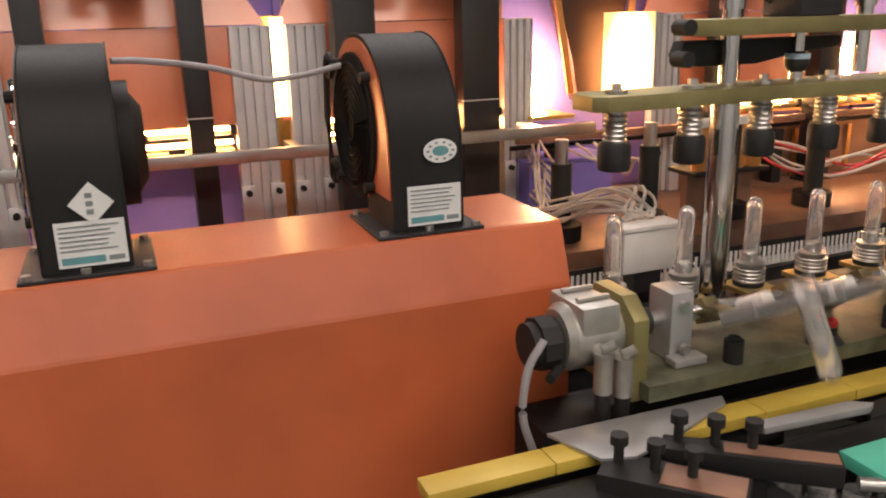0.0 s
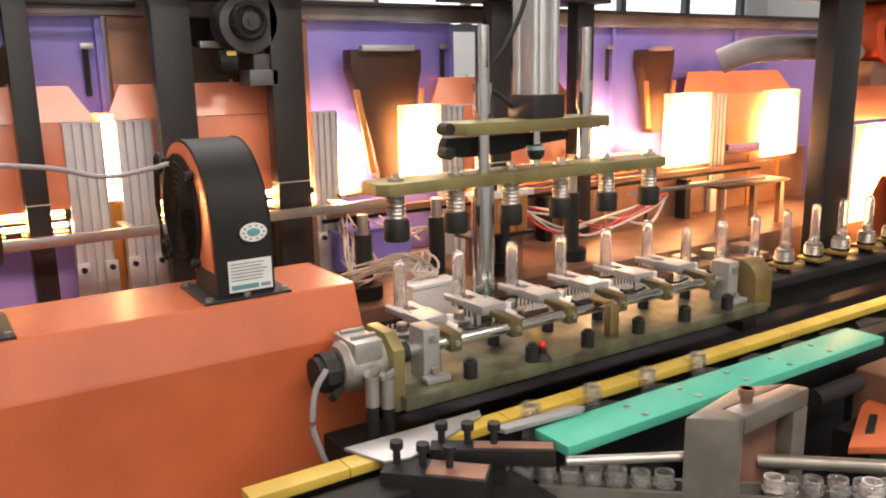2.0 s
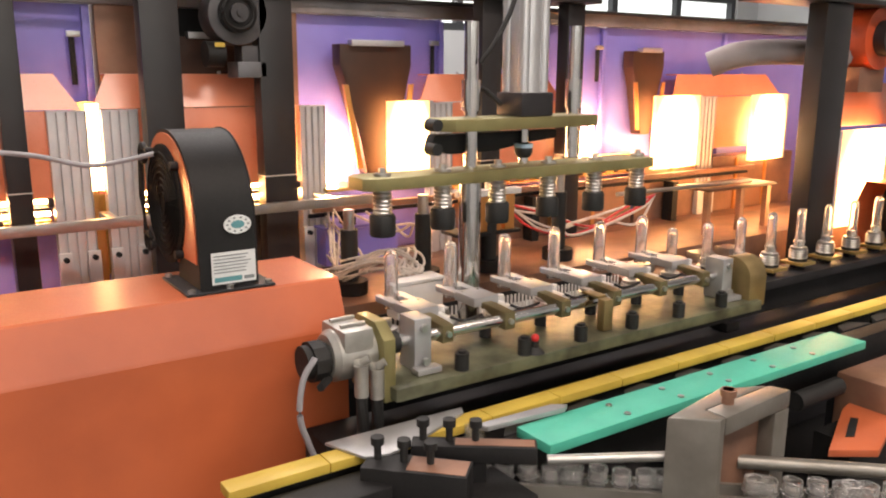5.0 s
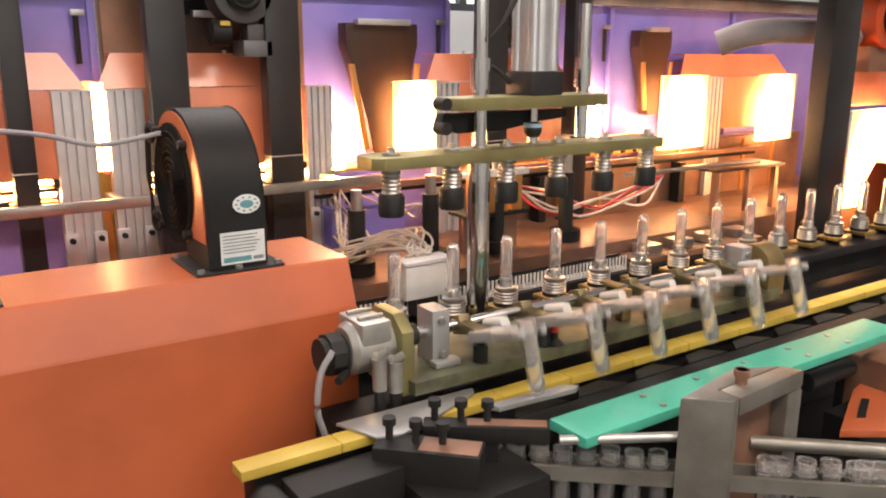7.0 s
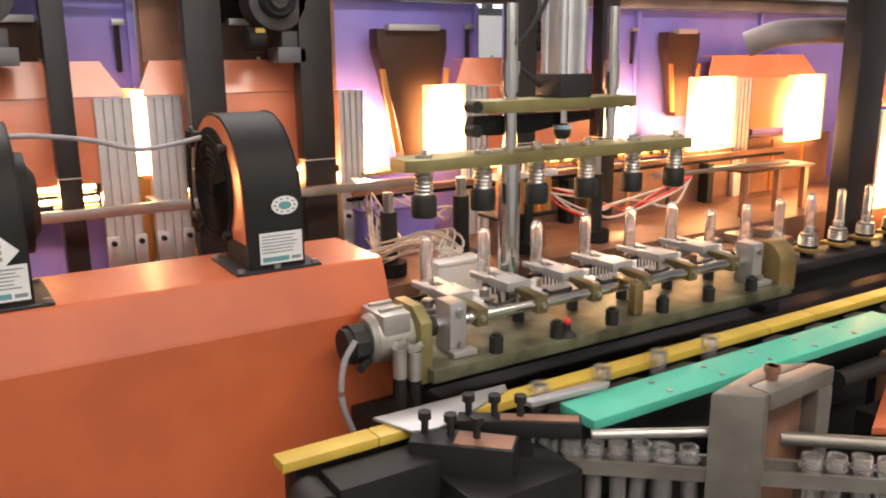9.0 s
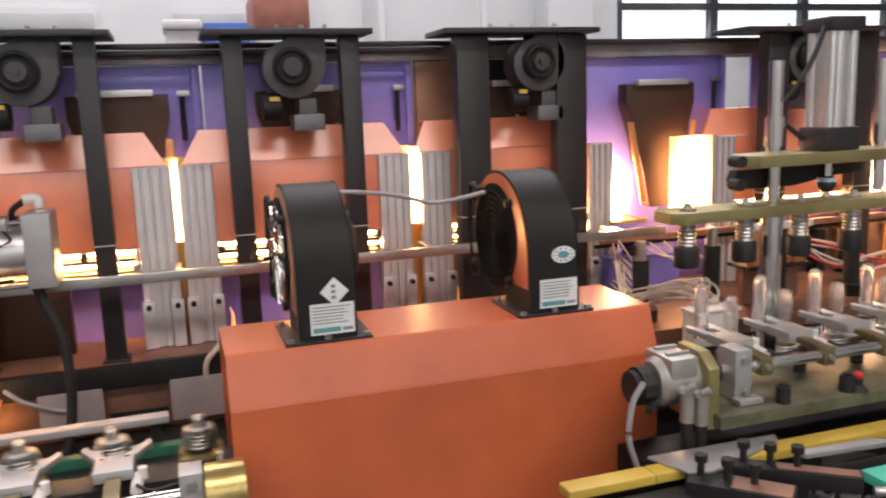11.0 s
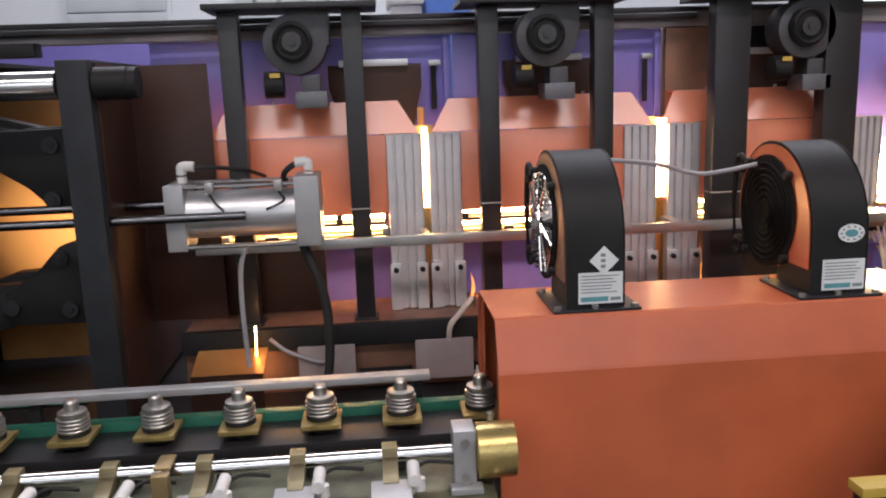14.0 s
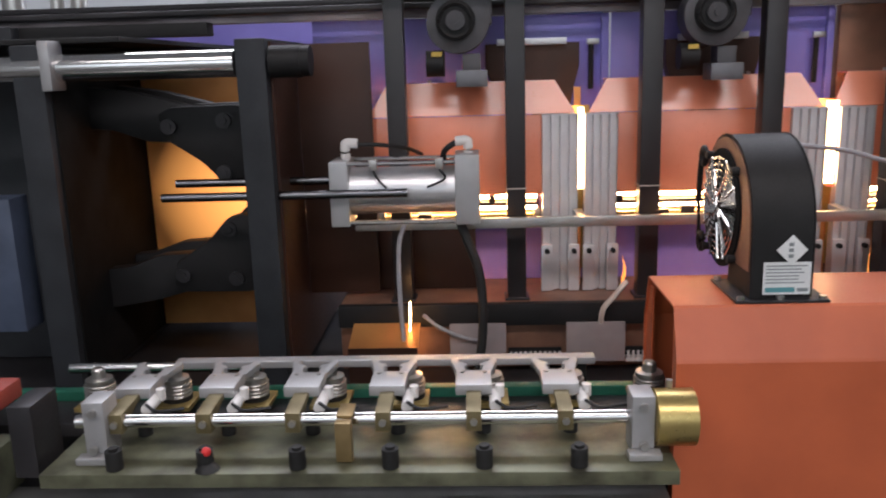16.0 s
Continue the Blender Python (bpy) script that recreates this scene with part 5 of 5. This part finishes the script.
cyl(b, (0.735, 0.722, 1.040), (0.905, 0.612, 1.045), 0.008, 14)
part("shaft", b, STEEL, sb)
part("output_shaft", cyl(bmnew(), (1.05, 0.600, 1.0), (1.35, 0.325, 1.0), 0.012, 14), CASEGREY, sb)
part("leg", box(bmnew(), 0.96, 1.04, 0.60, 0.63, 0.0, 0.799), BLACK, sb)
fl = thing("far_drive", (1.75, 0.62, 0.6), "dark drive housing with orange-lit cover plate", "drive housing")
part("body", box(bmnew(), 1.62, 2.0, 0.60, 0.76, 0.60, 0.99, 0.01), RUST, fl)
part("roller", cyl(bmnew(), (1.44, 0.742, 0.965), (1.60, 0.742, 0.965), 0.02, 24), RUBBER, fl)
part("cover", prism(bmnew(), [(1.36, 0.615), (1.44, 0.56), (1.615, 0.62), (1.615, 0.72), (1.57, 0.71)], "z", 0.915, 0.93, 0.002), ORANGE, fl, "orange cover plate")
part("slot", prism(bmnew(), [(1.44, 0.628), (1.455, 0.618), (1.545, 0.66), (1.535, 0.672)], "z", 0.9305, 0.9325), BLACK, fl)
part("pedestal", box(bmnew(), 1.45, 1.60, 0.62, 0.70, 0.60, 0.9145), BLACK, fl)
lf = thing("rail_end_block", (0.32, 0.85, 0.6), "black end block and roller of the preform rail", "end block")
part("block", box(bmnew(), 0.33, 0.50, 0.80, 0.875, 0.93, 1.03, 0.006), BLACK, lf)
part("roller", cyl(bmnew(), (0.305, 0.80, 1.0), (0.305, 0.87, 1.0), 0.028, 24), RUBBER, lf)
part("stay", box(bmnew(), 0.36, 0.42, 0.82, 0.86, 0.58, 0.93), BLACK, lf)

# ---- mould clamp at the other end ----
# Brown tint puts the reflected orange glow into the dark shield steel.
SHIELD = material("dark_steel_glow_tint", (0.05, 0.021, 0.013), 0.42, 0.2, 0.3, 3, 0.06, 140, (0.022, 0.012, 0.009), spec=0.4)
lsh = thing("lower_shield", (-0.7, 2.0, 1.073), "dark brown sheet under the lamp bank beside the clamp", "shield")
part("sheet", box(bmnew(), -0.845, -0.565, 1.99, 1.996, 1.0735, 1.254, 0.001), SHIELD, lsh)
part("fold", box(bmnew(), -0.573, -0.565, 1.9965, 2.03, 1.0735, 1.254, 0.001), SHIELD, lsh)
clamp = thing("mould_clamp", (-1.25, 2.1, 0.9), "black toggle clamp with two platens and chrome tie bars", "mould clamp")
part("platen", box(bmnew(), -1.09, -1.022, 1.665, 2.75, 0.905, 1.742, 0.004), PLATEN, clamp, "dark steel platen")
part("platen", box(bmnew(), -1.60, -1.53, 1.665, 2.75, 0.905, 1.742, 0.004), PLATEN, clamp, "dark steel platen")
# Added black sheet puts shade on the inner face of the platen.
part("shade_lining", box(bmnew(), -1.5295, -1.525, 1.69, 2.195, 0.92, 1.735), MATTE, clamp, "matte black lining added for the shade on the inner face")
part("heat_shield", box(bmnew(), -1.0215, -1.015, 1.70, 2.72, 0.92, 1.735), SHIELD, clamp, "dark shield plate with reflected orange glow in its brown")
part("side_shield", box(bmnew(), -1.014, -0.825, 1.945, 1.952, 1.08, 1.735, 0.001), SHIELD, clamp, "dark shield plate with reflected orange glow in its brown")
for y in (1.69, 2.68):
    b = bmnew()
    cyl(b, (-2.6, y, 1.69), (-1.095, y, 1.69), 0.031, 28)
    bar = part("tie_bar", b, CHROME, clamp, "polished chrome tie bar")
    b = bmnew()
    cyl(b, (-1.015, y, 1.69), (-0.945, y, 1.69), 0.036, 28)
    cyl(b, (-0.945, y, 1.69), (-0.925, y, 1.69), 0.034, 28)
    part("nut", b, BLACK, bar)
    part("collar", box(bmnew(), -1.525, -1.50, y - 0.045, y + 0.02, 1.64, 1.75, 0.004), ALUPALE, bar)
for y, z in ((1.70, 1.385), (1.80, 1.405)):
    b = bmnew()
    cyl(b, (-1.30, y, z), (-0.72, y, z), 0.0105, 16)
    part("guide_rod", b, DARKROD, clamp, "dark polished guide rod")
for y in (1.86, 2.03):
    for s in (1, -1):
        zc = 1.358
        lk = bmnew()
        prism(lk, [(u, zc + s * (v - zc)) for u, v in ((-1.529, 1.645), (-1.40, 1.625), (-1.275, 1.592), (-1.252, 1.565), (-1.255, 1.525), (-1.290, 1.500), (-1.385, 1.505), (-1.47, 1.535), (-1.529, 1.54))], "y", y, y + 0.05, 0.006)
        lnk = part("toggle_link", lk, BLACK, clamp)
        l2 = bmnew()
        prism(l2, [(u, zc + s * (v - zc)) for u, v in ((-1.335, 1.575), (-1.300, 1.592), (-1.14, 1.594), (-1.092, 1.575), (-1.092, 1.405), (-1.150, 1.392), (-1.185, 1.402), (-1.235, 1.455), (-1.325, 1.515))], "y", y - 0.05, y - 0.005, 0.008)
        part("toggle_arm", l2, BLACK, clamp)
        for px, pz in ((-1.307, 1.545), (-1.171, 1.556), (-1.180, 1.429)):
            b = bmnew()
            cyl(b, (px, y - 0.060, zc + s * (pz - zc)), (px, y - 0.05, zc + s * (pz - zc)), 0.019, 18)
            cyl(b, (px, y - 0.064, zc + s * (pz - zc)), (px, y - 0.06, zc + s * (pz - zc)), 0.009, 12)
            part("pin", b, SOOT, lnk)
# Back plate is coloured amber for the lamp light on it.
part("back_plate", box(bmnew(), -1.528, -1.092, 2.20, 2.21, 0.92, 1.735), AMBER, clamp, "amber back plate with lamp glow put into its colour")
# Added emitting panel stands for amber lamp light behind the toggles.
hl = thing("clamp_glow_panel", (-1.30, 2.185, 1.06), "amber glowing panel added for lamp light behind the clamp", "heating lamp")
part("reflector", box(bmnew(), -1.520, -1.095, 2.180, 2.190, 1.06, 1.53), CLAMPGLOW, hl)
part("bracket", box(bmnew(), -1.40, -1.20, 2.1905, 2.1995, 1.10, 1.48), STEEL, hl)
part("roof_plate", box(bmnew(), -2.6, -1.36, 1.70, 2.75, 1.745, 1.757, 0.002), BLACK, clamp)
part("back_wall", box(bmnew(), -2.6, -1.605, 2.57, 2.58, 0.905, 1.74), PLATEN, clamp)
vs_ = thing("violet_strip", (-1.6, 2.8, 1.758), "violet painted sheet strip above the clamp", "sheet")
part("sheet", box(bmnew(), -2.6, -1.0, 2.76, 2.77, 1.0, 1.846), PURPLE, vs_)
cab = thing("side_cabinet", (-1.9, 1.6, 0.9), "dark machine side with blue-grey box beyond the clamp", "machine side")
part("panel", box(bmnew(), -2.6, -1.75, 1.95, 2.0, 0.905, 1.80, 0.004), PLATEN, cab)
part("grey_box", box(bmnew(), -1.72, -1.635, 1.64, 1.72, 1.08, 1.40, 0.004), material("blue_grey_paint", (0.07, 0.09, 0.14), 0.45), cab)
part("beam", box(bmnew(), -2.6, -1.25, 1.99, 2.045, 1.765, 1.80, 0.004), BLACK, cab)
top = thing("top_fittings", (-1.75, 2.1, 1.846), "steel columns and fittings standing on the frame beam", "fittings")
for x, r, h in ((-1.80, 0.03, 0.25), (-1.68, 0.018, 0.2), (-1.62, 0.022, 0.3)):
    b = bmnew()
    cyl(b, (x, 2.075, 1.8465), (x, 2.075, 1.847 + h), r, 18)
    part("column", b, STEEL, top)

ac = thing("air_cylinder", (-0.75, 1.76, 1.303), "silver air cylinder with pale end caps lying on the chrome rail", "air cylinder")
b = bmnew()
cyl(b, (-0.862, 1.775, 1.382), (-0.608, 1.775, 1.382), 0.056, 36)
part("barrel", b, ALU, ac, "brushed aluminium barrel")
part("end_cap", box(bmnew(), -0.61, -0.552, 1.715, 1.835, 1.3035, 1.468, 0.004), ALUPALE, ac, "pale cast end cap")
part("end_cap", box(bmnew(), -0.905, -0.86, 1.715, 1.835, 1.3035, 1.458, 0.004), ALUPALE, ac, "pale cast end cap")
for y, z in ((1.722, 1.452), (1.722, 1.312), (1.828, 1.452)):
    b = bmnew()
    cyl(b, (-0.86, y, z), (-0.61, y, z), 0.0055, 10)
    part("tie_rod", b, CHROME, ac)
for x in (-0.80, -0.645):
    cl_ = part("sensor_clamp", box(bmnew(), x - 0.009, x + 0.009, 1.708, 1.735, 1.437, 1.462, 0.002), STEEL, ac)
    b = bmnew()
    tube(b, spline([(x, 1.712, 1.437), (x + 0.012, 1.71, 1.415), (x + 0.03 * (1 if x < -0.7 else -1), 1.712, 1.395)]), 0.003, 6)
    part("sensor_wire", b, RUBBER, cl_)
for x, s in ((-0.872, 1), (-0.578, -1)):
    b = bmnew()
    tube(b, spline([(x, 1.775, 1.458), (x, 1.775, 1.485), (x + s * 0.004, 1.775, 1.496), (x + s * 0.03, 1.775, 1.495)]), 0.012, 10)
    part("elbow", b, WHITEP, ac, "pale plastic elbow")
b = bmnew()
tube(b, spline([(-0.842, 1.775, 1.493), (-0.79, 1.79, 1.489), (-0.73, 1.84, 1.475), (-0.70, 1.93, 1.45)]), 0.005, 8)
part("air_hose", b, RUBBER, ac)
b = bmnew()
tube(b, spline([(-0.608, 1.775, 1.492), (-0.632, 1.78, 1.475), (-0.64, 1.80, 1.455), (-0.64, 1.83, 1.43)]), 0.007, 8)
part("air_hose", b, RUBBER, ac)
solo("black_hose", tube(bmnew(), spline([(-0.60, 1.76, 1.30), (-0.585, 1.75, 1.26), (-0.56, 1.74, 1.19), (-0.55, 1.73, 1.10), (-0.555, 1.72, 1.0), (-0.575, 1.70, 0.902)]), 0.0115, 10), RUBBER, "thick black hose hanging from the cylinder", "hose")
solo("grey_hose", tube(bmnew(), spline([(-0.735, 1.76, 1.30), (-0.75, 1.75, 1.25), (-0.752, 1.74, 1.15), (-0.748, 1.735, 1.05), (-0.74, 1.73, 0.902)]), 0.006, 8), CABLE, "grey hose hanging below the rail", "hose")
pan = thing("scrap_tray", (-0.8, 1.6, 0.905), "sheet tray with orange oven light put into its colour", "tray")
# Orange oven light on the tray is put into the sheet colour.
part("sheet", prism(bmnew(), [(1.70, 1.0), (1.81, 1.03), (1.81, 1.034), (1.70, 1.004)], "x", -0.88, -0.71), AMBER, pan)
part("rim", box(bmnew(), -0.88, -0.71, 1.695, 1.699, 0.905, 1.006), SHIELD, pan)
# Orange glint built as an emitting tube with an added holder.
hw = thing("tray_glint", (-0.735, 1.775, 0.905), "orange glint beside the tray, added as a slim glowing tube", "heating lamp")
part("tube", tube(bmnew(), spline([(-0.742, 1.775, 0.925), (-0.737, 1.775, 0.98), (-0.733, 1.775, 1.04), (-0.731, 1.775, 1.10)], 10), 0.002, 8), TRAYGLOW, hw)
part("holder", cyl(bmnew(), (-0.742, 1.775, 0.905), (-0.742, 1.775, 0.926), 0.007, 10), BRASS, hw)
solo("ground_strap", tube(bmnew(), spline([(-0.70, 1.79, 1.06), (-0.66, 1.78, 1.03), (-0.60, 1.785, 1.0), (-0.56, 1.79, 0.99)]), 0.005, 6), CABLE, "frayed grey cable over the table edge", "cable")

# ---- motion ----
CYCLE, FLIP0 = 3.52, 0.18


def ease(t, table):
    """A value that glides through (time, value) rows."""
    if t <= table[0][0]:
        return table[0][1]
    for (a, va), (b_, vb) in zip(table, table[1:]):
        if t <= b_:
            u = (t - a) / (b_ - a)
            return va + (vb - va) * u * u * (3 - 2 * u)
    return table[-1][1]


def cyc(t, table, flip=FLIP0):
    """The value at t of a table given from -1.9 s before to 1.62 s after each flip."""
    k = math.floor((t - flip + 1.9) / CYCLE)
    return ease(t - flip - k * CYCLE, table)


def lin(t, table, flip):
    k = math.floor((t - flip + 1.9) / CYCLE)
    u = t - flip - k * CYCLE
    for (a, va), (b_, vb) in zip(table, table[1:]):
        if u <= b_:
            return va + (vb - va) * max(0.0, (u - a) / (b_ - a))
    return table[-1][1]


ANGLE_R = [(-1.9, 0), (-1.26, 0), (-1.18, 25), (-1.06, 100), (-0.94, 165), (-0.86, 180), (-0.31, 180), (-0.21, 160), (-0.11, 126), (-0.02, 88), (0.06, 38), (0.12, 8), (0.18, 0), (1.62, 0)]
LIFT_R = [(-1.9, -0.012), (-1.7, -0.018), (-1.2, -0.014), (-0.95, -0.018), (-0.75, -0.034), (-0.42, -0.034), (-0.2, -0.014), (0.2, 0.0), (1.2, 0.002), (1.62, -0.012)]
REACH_R = [(-1.9, 0.002), (-1.45, 0.002), (-1.22, -0.038), (-0.95, -0.047), (0.3, -0.050), (1.0, -0.047), (1.62, 0.002)]
SEAT = [(-1.9, 0.0), (-1.62, 0.0), (-1.50, -0.035), (1.62, -0.035)]
PRESS = [(-1.9, 0.0), (-1.66, 0.0), (-1.50, -0.105), (-1.17, -0.105), (-0.99, 0.0), (1.62, 0.0)]
SLIDE = [(-1.9, -0.034), (-0.55, -0.034), (-0.35, -0.088), (0.55, -0.088), (0.85, -0.034), (1.62, -0.034)]
JAW_R = [(-1.9, 0.0), (-1.34, 0.0), (-1.26, 27.0), (-0.62, 24.0), (-0.52, 0.0), (1.62, 0.0)]
INDEX = [(0.05, 0.0), (0.20, 0.07), (1.10, 0.93), (1.25, 1.0)]
FLIP_L = 13.14 - CYCLE * 3
ANGLE_L = [(-1.9, 0), (-0.28, 0), (-0.12, 22), (-0.04, 80), (0.06, 105), (0.14, 155), (0.2, 180), (0.93, 180), (0.98, 168), (1.06, 92), (1.12, 25), (1.16, 0), (1.62, 0)]
JAW_L = [(-1.9, 26.0), (-0.75, 26.0), (-0.6, 0.0), (0.5, 0.0), (0.62, 26.0), (1.62, 26.0)]
LIFT_L = [(-1.9, -0.045), (-1.6, -0.042), (-1.14, -0.007), (-0.64, 0.004), (-0.14, 0.026), (0.36, 0.003), (0.86, -0.033), (1.36, -0.032), (1.62, -0.045)]
REACH_L = [(-1.9, 0.0), (1.62, 0.0)]
STEP = 1 / 15


def chain_shift(t, first):
    """How many steps of six pitches the chain has gone by t, from cycle first on."""
    out = 0.0
    for m in range(first, 6):
        u = t - (FLIP0 + m * CYCLE)
        out += float(np.interp(u, [a for a, _ in INDEX], [b_ for _, b_ in INDEX]))
    return out


TIMES = [k * STEP for k in range(int(16 / STEP) + 1)]


def chain_x(x):
    """Before the housing the mandrels rest a little further along than a whole number of pitches."""
    return x + 0.034 * min(1.0, max(0.0, (0.55 - x) / 0.75))


def preform_pose(k, i, t):
    """Where preform i of cycle k is at t: sliding in, waiting in the slot, carried, then on the chain."""
    flip = FLIP0 + k * CYCLE
    u = t - flip
    x = X0 + PITCH * i
    if u < -0.5:
        y = 2 * YS - YM
        came = ease(u, [(-2.9, -1.25), (-1.2, 0.0)])
        back = min(0.76, max(0.0, 0.70 - x - came))
        if back > 0:
            u = min(1.0, back / 0.05)
            p = P0 + D * back
            return pose(p.x * u + 0.70 * (1 - u), p.y * u + y * (1 - u), 0.998 * u + 1.060 * (1 - u), 180, 0, 0)
        return pose(x + came, y, 1.060, 180, 0, 0)
    if u < -1.3 + CYCLE:
        a = lin(t, ANGLE_R, FLIP0)
        arm = pose(x, YS + cyc(t, REACH_R), ZR + cyc(t, LIFT_R), a, 0, 0)
        down = ease(u - CYCLE, SEAT) if u > 1 else 0.0
        return arm @ pose(0, YM - YS, 0.0105 + down, 0, 0, 0)
    return pose(x + chain_shift(t, k + 1) * 6 * PITCH, YM, ZR + 0.0105 - 0.018 - 0.035, 0, 0, 0)


def key_unit(unit, arms, x_mid, zs, lift, reach, angle, jaw, flip):
    walk(unit, [(t, pose(x_mid, YS + cyc(t, reach, flip), zs + cyc(t, lift, flip))) for t in TIMES])
    for arm, jaws, x in arms:
        walk(arm, [(t, pose(x - x_mid, 0, 0, lin(t, angle, flip), 0, 0)) for t in [k / 30 for k in range(481)]])
        for ob, s in jaws:
            walk(ob, [(t, pose(s * 0.0005, 0.133, 0.022, 0, 0, -s * cyc(t, jaw, flip))) for t in TIMES])


def motions():
    key_unit(unit_r, arms_r, (0.602 + 1.622) / 2, ZR, LIFT_R, REACH_R, ANGLE_R, JAW_R, FLIP0)
    key_unit(unit_l, arms_l, (-1.262 - 0.254) / 2, ZL, LIFT_L, REACH_L, ANGLE_L, JAW_L, FLIP_L)
    marks = [0.0] + [FLIP0 + m * CYCLE + a for m in range(5) for a, _ in INDEX if FLIP0 + m * CYCLE + a < 16] + [16.0]
    for ob, x in mandrels:
        walk(ob, [(t, pose(chain_x(x + chain_shift(t, 0) * 6 * PITCH), YM, ZM - 0.075)) for t in marks])
    walk(pb, [(t, pose(1.12, 1.27, 1.405 + cyc(t, PRESS))) for t in TIMES])
    walk(gb, [(t, pose(1.22, 0.80 + cyc(t, SLIDE), 1.034)) for t in TIMES])
    for k in range(-2, 4):
        for i in range(6):
            walk(preform(), [(t / 30, preform_pose(k, i, t / 30)) for t in range(0, 481, 2)])


motions()
